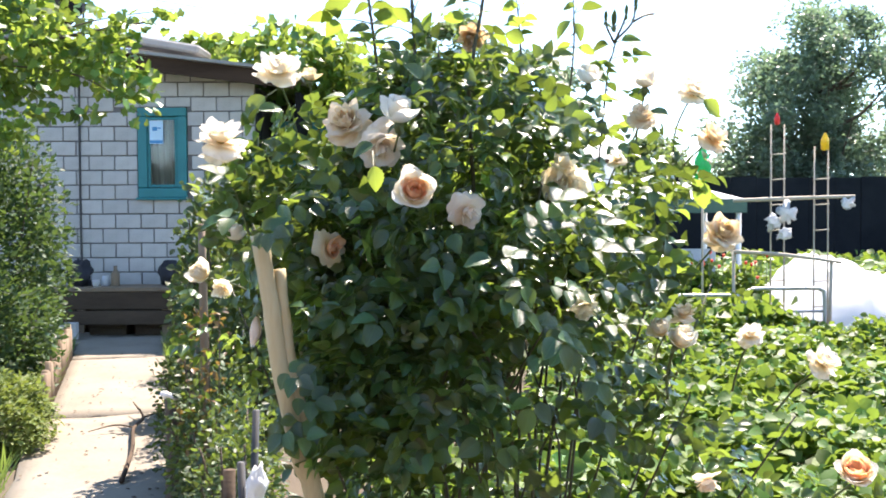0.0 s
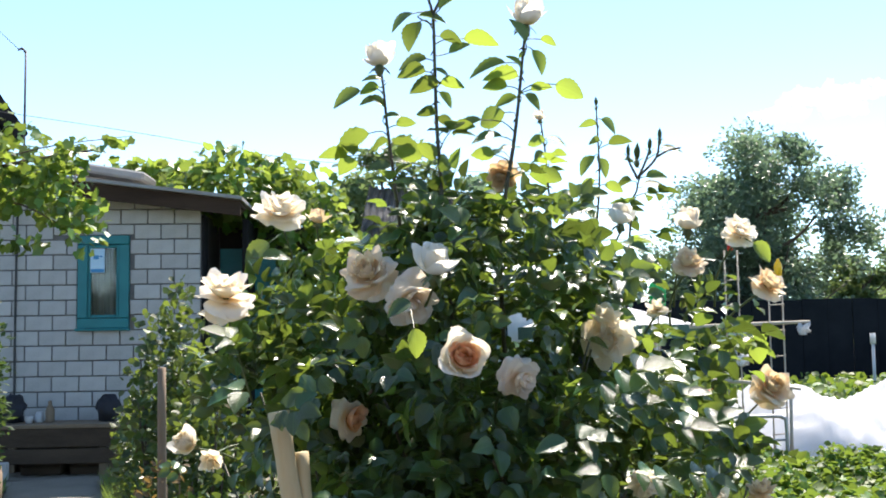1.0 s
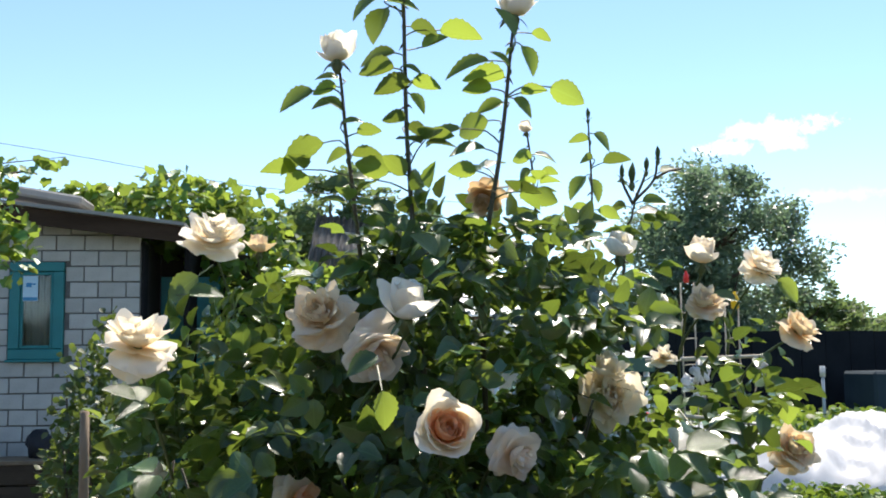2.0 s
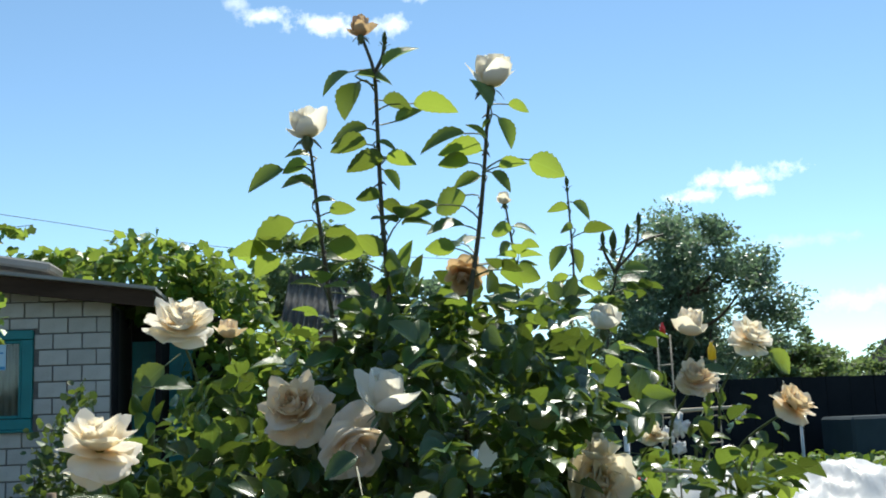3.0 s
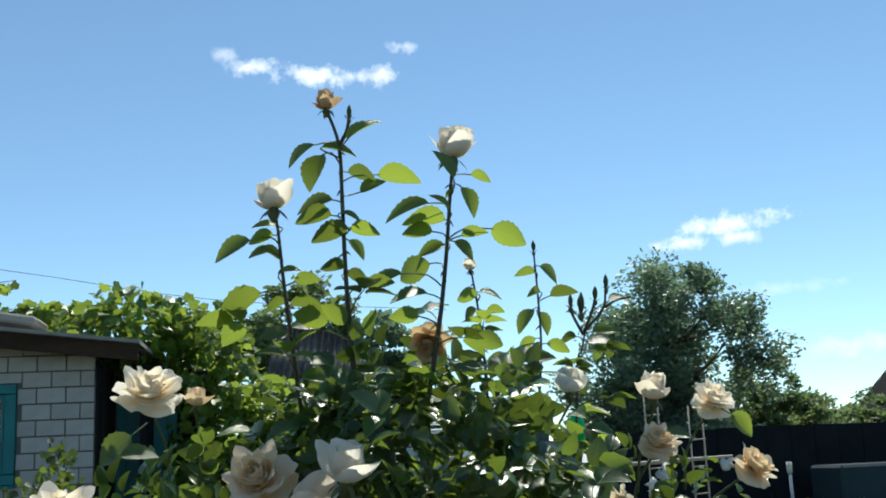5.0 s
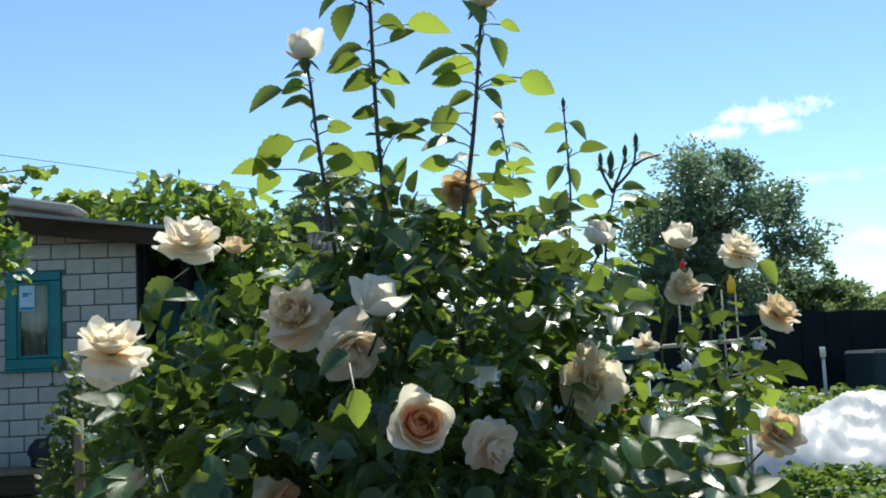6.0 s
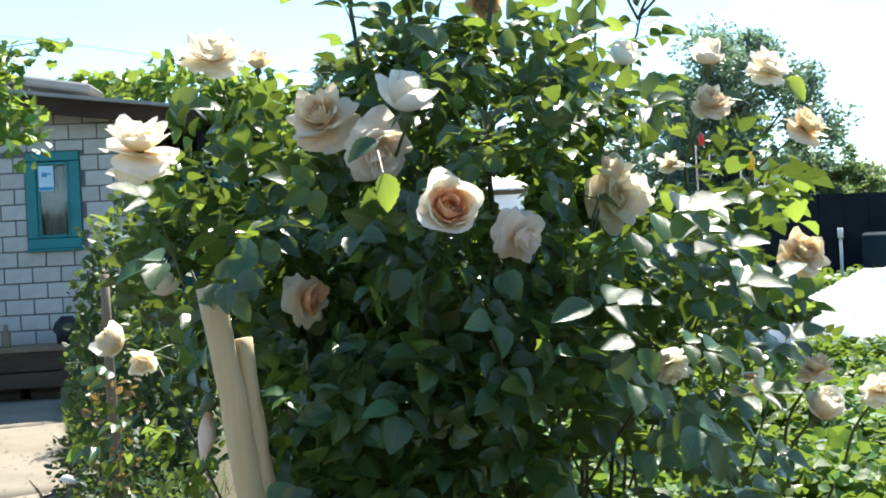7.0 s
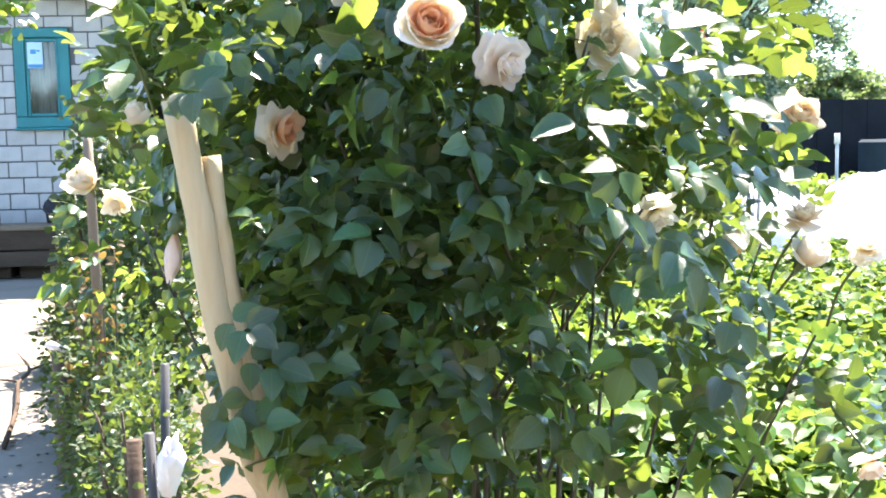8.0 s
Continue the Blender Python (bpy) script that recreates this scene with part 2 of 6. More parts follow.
POLE = material("pale_branch", [(0.34, 0.29, 0.22), (0.5, 0.44, 0.35)], 0.8, 10, 80, 0.4, stretch=(0.2, 1, 1))
CURTAIN = material("curtain", [(0.20, 0.165, 0.14), (0.34, 0.30, 0.26)], 0.9, 8, 60, 0.2)
PAPER = material("blue_paper", [(0.45, 0.68, 0.82), (0.6, 0.78, 0.88)], 0.7, 8, 60, 0.05)
PAPER_DARK = material("print_dark", [(0.05, 0.25, 0.5), (0.06, 0.3, 0.55)], 0.7, 8, 60, 0.0)
# near-black colour that stands in for shade indoors and in the porch
DARK_FILL = material("dark_fill", [(0.03, 0.028, 0.026), (0.05, 0.045, 0.04)], 0.9, 3, 30, 0.1)
BOTTLE_GREEN = material("green_plastic", [(0.01, 0.3, 0.12), (0.02, 0.4, 0.17)], 0.25, 6, 40, 0.05, translucent=(0.05, 0.7, 0.3), amount=0.45)
BOTTLE_YELLOW = material("yellow_plastic", [(0.7, 0.5, 0.03), (0.8, 0.58, 0.05)], 0.3, 6, 40, 0.05, translucent=(0.9, 0.7, 0.05), amount=0.35)
BOTTLE_RED = material("red_plastic", [(0.55, 0.04, 0.04), (0.7, 0.08, 0.07)], 0.3, 6, 40, 0.05, translucent=(0.9, 0.15, 0.1), amount=0.3)
ROCK = material("pale_stone", [(0.42, 0.40, 0.37), (0.6, 0.58, 0.54)], 0.9, 10, 70, 0.5)
RED_FLOWER = material("red_petal", [(0.55, 0.05, 0.03), (0.7, 0.1, 0.05)], 0.6, 12, 60, 0.1, translucent=(0.9, 0.15, 0.08), amount=0.35)
WIRE = material("dark_wire", [(0.03, 0.03, 0.03), (0.06, 0.06, 0.06)], 0.6, 10, 60, 0.0)
FASCIA = material("brown_board", [(0.035, 0.022, 0.015), (0.075, 0.048, 0.033)], 0.9, 6, 70, 0.5, stretch=(0.15, 1, 1), gloss=0.1)
YOUNG_LEAF = material("young_leaf", [(0.10, 0.055, 0.025), (0.13, 0.10, 0.03)], 0.4, 12, 70, 0.2, translucent=(0.42, 0.26, 0.06), amount=0.3, vary=0.9, island=True)
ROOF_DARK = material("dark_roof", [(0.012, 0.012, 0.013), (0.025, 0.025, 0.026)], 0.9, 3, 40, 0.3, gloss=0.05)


def make_glass():
    m = bpy.data.materials.new("pane_glass")
    m.use_nodes = True
    n = Nodes(m.node_tree)
    clear, shine = n.add("ShaderNodeBsdfTransparent"), n.add("ShaderNodeBsdfGlossy")
    clear.inputs[0].default_value = (0.86, 0.9, 0.9, 1)
    shine.inputs["Roughness"].default_value = 0.05
    fres = n.add("ShaderNodeFresnel")
    fres.inputs[0].default_value = 1.5
    mix = n.add("ShaderNodeMixShader")
    n.link(fres.outputs[0], mix.inputs[0])
    n.link(clear.outputs[0], mix.inputs[1])
    n.link(shine.outputs[0], mix.inputs[2])
    n.link(mix.outputs[0], n.add("ShaderNodeOutputMaterial").inputs[0])
    return m


PANE = make_glass()

# ---- building helpers ----


def part(name, data, mat, parent=None, label="", smooth=False):
    """Links a bmesh or a mesh as one object, under its thing where one is given."""
    if isinstance(data, bmesh.types.BMesh):
        me = bpy.data.meshes.new(name)
        data.normal_update()
        data.to_mesh(me)
        data.free()
    else:
        me = data
    if mat and not me.materials:
        me.materials.append(mat)
    if smooth:
        me.shade_smooth()
    ob = new(name, me)
    if parent is not None:
        ob.parent = parent
    if label:
        ob["label"] = label
    return ob


def thing(name, label, category, place=(0, 0, 0), turn=0.0, group="", kind=""):
    ob = new(name)
    ob.matrix_world = pose(*place, 0, 0, turn)
    ob.empty_display_size = 0.1
    return tagged(ob, label, category, group, kind)


def box(bm, lo, hi, bevel=0.0, m=None):
    """A bevelled box between two corners."""
    lo, hi = Vector(lo), Vector(hi)
    made = bmesh.ops.create_cube(bm, size=1, matrix=Matrix.Translation((lo + hi) / 2) @ Matrix.Diagonal((*(hi - lo), 1)))
    verts = made["verts"]
    if bevel:
        edges = list({e for v in verts for e in v.link_edges})
        cut = bmesh.ops.bevel(bm, geom=edges, offset=bevel, segments=1, affect="EDGES", profile=0.5)
        verts = list({v for f in cut["faces"] for v in f.verts} | {v for v in verts if v.is_valid})
    if m is not None:
        bmesh.ops.transform(bm, matrix=m, verts=verts)
    return bm


def box_part(name, lo, hi, mat, parent, bevel=0.004, label=""):
    return part(name, box(bmesh.new(), lo, hi, bevel), mat, parent, label)


def tube_data(points, radii, sides=6, smooth_steps=4, wobble=0.0, rng=None):
    """Vertices and faces of a tapered tube along a smooth line through points."""
    pts = [Vector(p) for p in points]
    if smooth_steps > 1 and len(pts) > 2:
        ext = [pts[0] * 2 - pts[1]] + pts + [pts[-1] * 2 - pts[-2]]
        fine, rad = [], []
        for i in range(len(pts) - 1):
            p0, p1, p2, p3 = ext[i:i + 4]
            for k in range(smooth_steps):
                t = k / smooth_steps
                fine.append(0.5 * ((2 * p1) + (p2 - p0) * t + (2 * p0 - 5 * p1 + 4 * p2 - p3) * t * t + (3 * p1 - p0 - 3 * p2 + p3) * t ** 3))
                rad.append(radii[i] + (radii[i + 1] - radii[i]) * t)
        fine.append(pts[-1])
        rad.append(radii[-1])
    else:
        fine, rad = pts, list(radii)
    verts, faces = [], []
    ref = Vector((0.31, 0.93, 0.17)).normalized()
    for i, (p, r) in enumerate(zip(fine, rad)):
        d = (fine[min(i + 1, len(fine) - 1)] - fine[max(i - 1, 0)]).normalized()
        a = d.cross(ref)
        a = a.normalized() if a.length > 1e-4 else d.orthogonal().normalized()
        b = d.cross(a)
        for k in range(sides):
            f = 2 * math.pi * k / sides
            rr = r * (1 + (rng.uniform(-wobble, wobble) if rng else 0))
            verts.append(p + a * (rr * math.cos(f)) + b * (rr * math.sin(f)))
        if i:
            for k in range(sides):
                q, s = (i - 1) * sides, i * sides
                faces.append((q + k, q + (k + 1) % sides, s + (k + 1) % sides, s + k))
    faces.append(tuple(range(sides))[::-1])
    faces.append(tuple(range(len(verts) - sides, len(verts))))
    return verts, faces


def joined(name, pieces):
    """One mesh of several (verts, faces)."""
    verts, faces = [], []
    for v, f in pieces:
        base = len(verts)
        verts += [tuple(p) for p in v]
        faces += [tuple(i + base for i in g) for g in f]
    me = bpy.data.meshes.new(name)
    me.from_pydata(verts, [], faces)
    me.update()
    return me


def tube(name, points, radii, mat, parent=None, sides=6, label="", steps=4, wobble=0.0, rng=None):
    return part(name, joined(name, [tube_data(points, radii, sides, steps, wobble, rng)]), mat, parent, label, smooth=True)


def scatter(name, template, frames):
    """One mesh that holds the template (verts, faces) at each of the 4x4 frames."""
    tv = np.array(template[0], float)
    sizes = [len(f) for f in template[1]]
    flat = np.array([i for f in template[1] for i in f], int)
    frames = np.asarray(frames, float)
    count, nv = len(frames), len(tv)
    verts = np.einsum("nij,vj->nvi", frames[:, :3, :3], tv) + frames[:, None, :3, 3]
    loops = (flat[None, :] + nv * np.arange(count)[:, None]).ravel()
    starts = (np.concatenate(([0], np.cumsum(sizes)[:-1]))[None, :] + len(flat) * np.arange(count)[:, None]).ravel()
    me = bpy.data.meshes.new(name)
    me.vertices.add(count * nv)
    me.vertices.foreach_set("co", verts.ravel())
    me.loops.add(len(loops))
    me.loops.foreach_set("vertex_index", loops.astype(np.int32))
    me.polygons.add(len(starts))
    me.polygons.foreach_set("loop_start", starts.astype(np.int32))
    me.update(calc_edges=True)
    me.uv_layers.new(name="leaf").data.foreach_set("uv", np.tile(tv[flat][:, :2], (count, 1)).ravel())
    me.shade_smooth()
    return me


def frames_from(places, tips, normals, sizes, widths=None):
    """4x4 frames for leaves: base, direction of the tip, normal and length."""
    p, d, n = (np.asarray(a, float) for a in (places, tips, normals))
    d = d / np.linalg.norm(d, axis=1, keepdims=True)
    x = np.cross(d, n)
    x /= np.maximum(np.linalg.norm(x, axis=1, keepdims=True), 1e-6)
    n = np.cross(x, d)
    s = np.asarray(sizes, float)[:, None]
    w = s if widths is None else s * np.asarray(widths, float)[:, None]
    m = np.zeros((len(p), 4, 4))
    m[:, :3, 0], m[:, :3, 1], m[:, :3, 2], m[:, :3, 3], m[:, 3, 3] = x * w, d * s, n * s, p, 1
    return m


def leaf_template(width=0.68, teeth=0.0, fold=0.12, droop=0.12, rows=5, wide_at=0.42, blunt=0.62):
    """A folded, drooping leaf along +y, one long: midrib and two edges."""
    verts, faces = [(0, 0, 0)], []
    for i in range(1, rows):
        v = i / rows
        w = 0.5 * width * math.sin(math.pi * v ** (math.log(0.5) / math.log(wide_at))) ** blunt
        w *= 1 + (teeth if i % 2 else -teeth)
        z = -droop * v * v
        verts += [(-w, v, z + fold * w * 1.6), (0, v, z), (w, v, z + fold * w * 1.6)]
    verts.append((0, 1, -droop))
    last = len(verts) - 1
    faces += [(0, 2, 1), (0, 3, 2)]
    for i in range(rows - 2):
        a = 1 + 3 * i
        faces += [(a, a + 1, a + 4, a + 3), (a + 1, a + 2, a + 5, a + 4)]
    a = 1 + 3 * (rows - 2)
    faces += [(a, a + 1, last), (a + 1, a + 2, last)]
    return verts, faces


def lobed_template():
    """A five-lobed vine leaf in the xy plane, one across, stalk at the origin."""
    outline = [(0.0, 0.04), (0.2, -0.08), (0.38, 0.02), (0.44, 0.2), (0.42, 0.3), (0.5, 0.5), (0.38, 0.6), (0.27, 0.62), (0.16, 0.8), (0.0, 0.95), (-0.16, 0.8), (-0.27, 0.62), (-0.38, 0.6), (-0.5, 0.5), (-0.42, 0.3), (-0.44, 0.2), (-0.38, 0.02), (-0.2, -0.08)]
    verts = [(x, y, 0.10 * abs(x) - 0.16 * y * y) for x, y in outline] + [(0, 0.35, -0.03)]
    c = len(outline)
    return verts, [(c, i, (i + 1) % c) for i in range(c)]


LEAFLET = leaf_template(0.70, 0.055, 0.26, 0.24, 14, 0.42, 0.8)
LEAFLET_LOW = leaf_template(0.72, 0.05, 0.30, 0.26, 8, 0.42, 0.8)
LONG_LEAF = leaf_template(0.5, 0.0, 0.15, 0.2, 4, 0.4)
ROUND_LEAF = leaf_template(0.85, 0.0, 0.14, 0.18, 4, 0.45)
BLADE = ([(-0.025, 0, 0), (0.025, 0, 0), (0.018, 0.55, 0.04), (-0.018, 0.55, 0.04), (0, 1, 0.16)], [(0, 1, 2, 3), (3, 2, 4)])
SIMPLE = ([(0, 0, 0), (-0.3, 0.45, 0.06), (0, 1, -0.06), (0.3, 0.45, 0.06), (0, 0.5, -0.02)], [(0, 4, 1), (4, 2, 1), (0, 3, 4), (4, 3, 2)])
LOBED = lobed_template()


def unit(rng, n, up=0.0):
    v = rng.normal(size=(n, 3))
    v[:, 2] += up
    return v / np.linalg.norm(v, axis=1, keepdims=True)


def foliage(name, rng, places, size, template, mat, parent=None, lift=0.6, outward=None, label="", kind="", spread=0.35):
    """Leaves at the places, facing mostly upwards, with tips outwards."""
    n = len(places)
    tips = unit(rng, n) * (1, 1, 0.55)
    if outward is not None:
        tips = tips + outward
    normals = unit(rng, n) * 0.75 + (0, 0, lift)
    sizes = size * (1 + spread * rng.uniform(-1, 1, n))
    ob = part(name, scatter(name, template, frames_from(places, tips, normals, sizes)), mat, parent, label)
    if kind:
        ob["kind"] = kind
    return ob

# ---- ground and path ----
tagged(part("ground", box(bmesh.new(), (-400, -400, -0.5), (400, 900, -0.03)), SOIL), "dark garden soil with weeds, reaching the horizon", "ground", kind="structure")

# the concrete path runs from under the camera to the house
WAY_A, WAY_B = Vector((-0.23, 1.0, 0)), Vector((-2.92, 10.6, 0))
WAY = (WAY_B - WAY_A).normalized()
WAY_SIDE = Vector((WAY.y, -WAY.x, 0))
path = tagged(new("path"), "sunlit pale concrete garden path in cast slabs", "path", kind="structure")


def slab_mesh(seed, length, width):
    """A cast slab with a slightly uneven top and worn edges."""
    rng = random.Random(seed)
    bm = bmesh.new()
    nx, ny = 7, 14
    grid = []
    for j in range(ny + 1):
        row = []
        for i in range(nx + 1):
            u, v = i / nx - 0.5, j / ny - 0.5
            edge = (i in (0, nx)) or (j in (0, ny))
            wob = rng.uniform(-0.012, 0.012) if edge else 0
            z = 0.012 + 0.004 * rng.uniform(-1, 1) - (0.012 if edge else 0)
            row.append(bm.verts.new((u * width + (wob if i in (0, nx) else 0), v * length + (wob * 0.4 if j in (0, ny) else 0), z)))
        grid.append(row)
    for j in range(ny):
        for i in range(nx):
            bm.faces.new((grid[j][i], grid[j][i + 1], grid[j + 1][i + 1], grid[j + 1][i]))
    ring = [grid[0][i] for i in range(nx + 1)] + [grid[j][nx] for j in range(1, ny + 1)] + [grid[ny][i] for i in range(nx - 1, -1, -1)] + [grid[j][0] for j in range(ny - 1, 0, -1)]
    low = [bm.verts.new((v.co.x, v.co.y, -0.08)) for v in ring]
    for k in range(len(ring)):
        bm.faces.new((ring[k], low[k], low[(k + 1) % len(ring)], ring[(k + 1) % len(ring)]))
    return bm


for k, (a, b) in enumerate(((-2.6, 0.4), (0.41, 3.2), (3.21, 6.58), (6.60, 9.2), (9.21, 10.6))):
    mid = WAY_A + WAY * ((a + b) / 2)
    ob = part("slab", slab_mesh(k, b - a - 0.012, 0.74), CONCRETE, path, smooth=True)
    ob.matrix_world = Matrix.Translation(mid) @ Matrix.Rotation(math.atan2(-WAY.x, WAY.y), 4, "Z")
# a wider paved yard before the house
yard = part("yard_paving", box(bmesh.new(), (-4.6, 10.85, -0.08), (-0.6, 11.93, 0.0), 0.01), CONCRETE, path)

# unseen board wall added behind the viewer to cut sky light on the bush
tagged(part("wall_south", box(bmesh.new(), (-6.0, -2.6, -0.1), (6.0, -2.45, 2.3), 0.01), OLD_WOOD), "plain unseen weathered board wall, added to cut sky light", "wall", kind="structure")

# ---- house ----
WALL_Y = 11.94
house = thing("house", "low garden house of white silicate brick with teal window frame", "house")
WIN_L, WIN_R, WIN_B, WIN_T = -3.117, -2.614, 1.352, 2.268
WALL_L, WALL_R = -5.2, -1.93
ROOF_SLOPE = -0.125
ROOF_AT = lambda x: 2.565 + ROOF_SLOPE * (x + 1.93)


def wall_with_hole():
    bm = bmesh.new()
    y0, y1 = WALL_Y + 0.012, WALL_Y + 0.26
    box(bm, (WALL_L, y0, -0.05), (WIN_L, y1, 2.45))
    box(bm, (WIN_R, y0, -0.05), (WALL_R + 0.012, y1, 2.45))
    box(bm, (WIN_L, y0, -0.05), (WIN_R, y1, WIN_B))
    box(bm, (WIN_L, y0, WIN_T), (WIN_R, y1, 2.45))
    for a, b in ((WALL_L, -3.6), (-3.6, -2.7), (-2.7, WALL_R)):
        vs = [bm.verts.new(p) for p in ((a, y0, 2.45), (b, y0, 2.45), (b, y0, ROOF_AT(b) - 0.12), (a, y0, ROOF_AT(a) - 0.12))]
        bm.faces.new(vs)
    return bm


wall = part("wall", wall_with_hole(), MORTAR, house, "dark mortar joints of the brick wall")
# right side wall kept near-black in place of porch shade
box_part("side_wall", (WALL_R - 0.25, WALL_Y + 0.27, -0.05), (WALL_R, 16.5, 2.5), DARK_FILL, house)
box_part("side_wall", (WALL_L, WALL_Y + 0.27, -0.05), (WALL_L + 0.25, 16.5, 2.5), MORTAR, house)
box_part("back_wall", (WALL_L + 0.26, 16.25, -0.05), (WALL_R - 0.26, 16.5, 2.5), MORTAR, house)
# near-black board in place of the unlit room
box_part("inner_screen", (WIN_L - 0.4, WALL_Y + 0.62, 0.6), (WIN_R + 0.4, WALL_Y + 0.66, 2.42), DARK_FILL, house)


def roof_slab(x0, x1, y0, y1, lift, thick, bm=None):
    bm = bm or bmesh.new()
    vs = []
    for y in (y0, y1):
        for x in (x0, x1):
            for d in (0, thick):
                vs.append(bm.verts.new((x, y, ROOF_AT(x) + lift + d)))
    for f in ((0, 2, 3, 1), (4, 5, 7, 6), (0, 1, 5, 4), (2, 6, 7, 3), (0, 4, 6, 2), (1, 3, 7, 5)):
        bm.faces.new([vs[i] for i in f])
    bmesh.ops.recalc_face_normals(bm, faces=bm.faces)
    return bm


roof = part("roof", roof_slab(-5.6, -1.47, 11.52, 16.9, 0.05, 0.035), ROOFING, house, "grey felt roof sheet, slightly sagging")
part("fascia_board", roof_slab(-5.55, -1.49, 11.56, 11.60, -0.10, 0.145), FASCIA, house, "weathered dark brown fascia board")
part("soffit", roof_slab(-5.55, -1.49, 11.61, 11.95, -0.005, 0.03), FASCIA, house)
part("roof_edge", roof_slab(-5.6, -1.47, 11.50, 11.56, 0.055, 0.03), ROOFING, roof, "pale worn roof edge")
tagged(box_part("roof_pack", (-0.55, -0.3, 0), (0.55, 0.3, 0.09), ROOFING, None, 0.02), "grey stack of spare sheets lying on the roof", "sheet stack").matrix_world = pose(-3.05, 12.3, ROOF_AT(-3.05) + 0.20, 0, 9.3, 0)
# recessed porch to the side with its door; near-black colours stand in for shade
porch = box_part("porch_back", (WALL_R + 0.02, WALL_Y + 1.15, -0.05), (-0.9, WALL_Y + 1.25, 2.45), DARK_FILL, house, 0.004, "near-black porch back standing in for shade")
door = box_part("door", (WALL_R + 0.06, WALL_Y + 0.92, 0.0), (WALL_R + 0.66, WALL_Y + 0.97, 2.20), TEAL, house, 0.006, "teal painted door leaf, standing open")
box_part("door_panel", (WALL_R + 0.16, WALL_Y + 0.905, 1.2), (WALL_R + 0.56, WALL_Y + 0.92, 2.05), TEAL, door, 0.005)
box_part("door_panel", (WALL_R + 0.16, WALL_Y + 0.905, 0.2), (WALL_R + 0.56, WALL_Y + 0.92, 1.05), TEAL, door, 0.005)
# board added to keep light out of the porch and read as shade
box_part("porch_side", (-1.56, 12.25, -0.05), (-1.50, WALL_Y + 1.14, 2.45), ROOF_DARK, house, 0.004, "near-black board added to darken the porch")

# near-black cover added so the wall end looks shaded
box_part("door_jamb", (WALL_R + 0.014, WALL_Y - 0.002, -0.05), (WALL_R + 0.034, WALL_Y + 0.27, 2.45), ROOF_DARK, house, 0.003, "near-black strip over the wall end for shade")

# window: frame in four boards, sash, pane, curtain and a paper behind the glass
window = part("window", box(bmesh.new(), (WIN_L + 0.004, WALL_Y - 0.028, WIN_B + 0.004), (WIN_R - 0.004, WALL_Y + 0.03, WIN_B + 0.10), 0.006), TEAL, house, "teal painted wooden window")
for lo, hi in (((WIN_L + 0.004, WIN_T - 0.09), (WIN_R - 0.004, WIN_T - 0.004)), ((WIN_L + 0.004, WIN_B + 0.104), (WIN_L + 0.10, WIN_T - 0.094)), ((WIN_R - 0.10, WIN_B + 0.104), (WIN_R - 0.004, WIN_T - 0.094))):
    box_part("frame_board", (lo[0], WALL_Y - 0.026, lo[1]), (hi[0], WALL_Y + 0.03, hi[1]), TEAL, window, 0.006)
for lo, hi in (((WIN_L + 0.103, WIN_B + 0.106), (WIN_L + 0.128, WIN_T - 0.097)), ((WIN_R - 0.128, WIN_B + 0.106), (WIN_R - 0.103, WIN_T - 0.097)),
               ((WIN_L + 0.13, WIN_B + 0.106), (WIN_R - 0.13, WIN_B + 0.135)), ((WIN_L + 0.13, WIN_T - 0.125), (WIN_R - 0.13, WIN_T - 0.097))):
    box_part("sash", (lo[0], WALL_Y - 0.008, lo[1]), (hi[0], WALL_Y + 0.028, hi[1]), TEAL, window, 0.004)
box_part("sill", (WIN_L - 0.012, WALL_Y - 0.06, WIN_B - 0.022), (WIN_R + 0.012, WALL_Y - 0.004, WIN_B + 0.002), TEAL, window, 0.006)
pane = box_part("pane", (WIN_L + 0.13, WALL_Y + 0.008, WIN_B + 0.137), (WIN_R - 0.13, WALL_Y + 0.012, WIN_T - 0.127), PANE, window, 0)
pane.visible_shadow = False


def curtain_mesh(x0, x1, z0, z1, y, folds):
    bm = bmesh.new()
    cols, rows = folds * 8, 6
    g = [[bm.verts.new((x0 + (x1 - x0) * i / cols, y + 0.02 * math.sin(i / 8 * 2 * math.pi + 0.4 * j) * (0.5 + 0.1 * j), z0 + (z1 - z0) * j / rows)) for i in range(cols + 1)] for j in range(rows + 1)]
    for j in range(rows):
        for i in range(cols):
            bm.faces.new((g[j][i], g[j][i + 1], g[j + 1][i + 1], g[j + 1][i]))
    return bm


part("curtain", curtain_mesh(WIN_L + 0.10, WIN_R - 0.10, WIN_B + 0.1, WIN_T - 0.1, WALL_Y + 0.10, 5), CURTAIN, window, "thin beige curtain behind the pane", smooth=True)
paper = box_part("paper", (WIN_L + 0.125, WALL_Y - 0.014, 1.90), (WIN_L + 0.262, WALL_Y - 0.010, 2.135), PAPER, window, 0, "pale blue printed paper stuck to the window")
box_part("print_bar", (WIN_L + 0.155, WALL_Y - 0.018, 2.03), (WIN_L + 0.205, WALL_Y - 0.0155, 2.07), PAPER_DARK, paper, 0)
box_part("print_bar", (WIN_L + 0.21, WALL_Y - 0.018, 2.05), (WIN_L + 0.24, WALL_Y - 0.0155, 2.065), PAPER_DARK, paper, 0)
box_part("print_bar", (WIN_L + 0.13, WALL_Y - 0.018, 1.905), (WIN_L + 0.257, WALL_Y - 0.0155, 1.935), PAPER_DARK, paper, 0)
tube("wall_cable", [(-3.70, WALL_Y - 0.012, 0.5), (-3.705, WALL_Y - 0.012, 1.4), (-3.70, WALL_Y - 0.012, 2.7)], [0.012] * 3, WIRE, house, 6, "dark cable running up the wall")
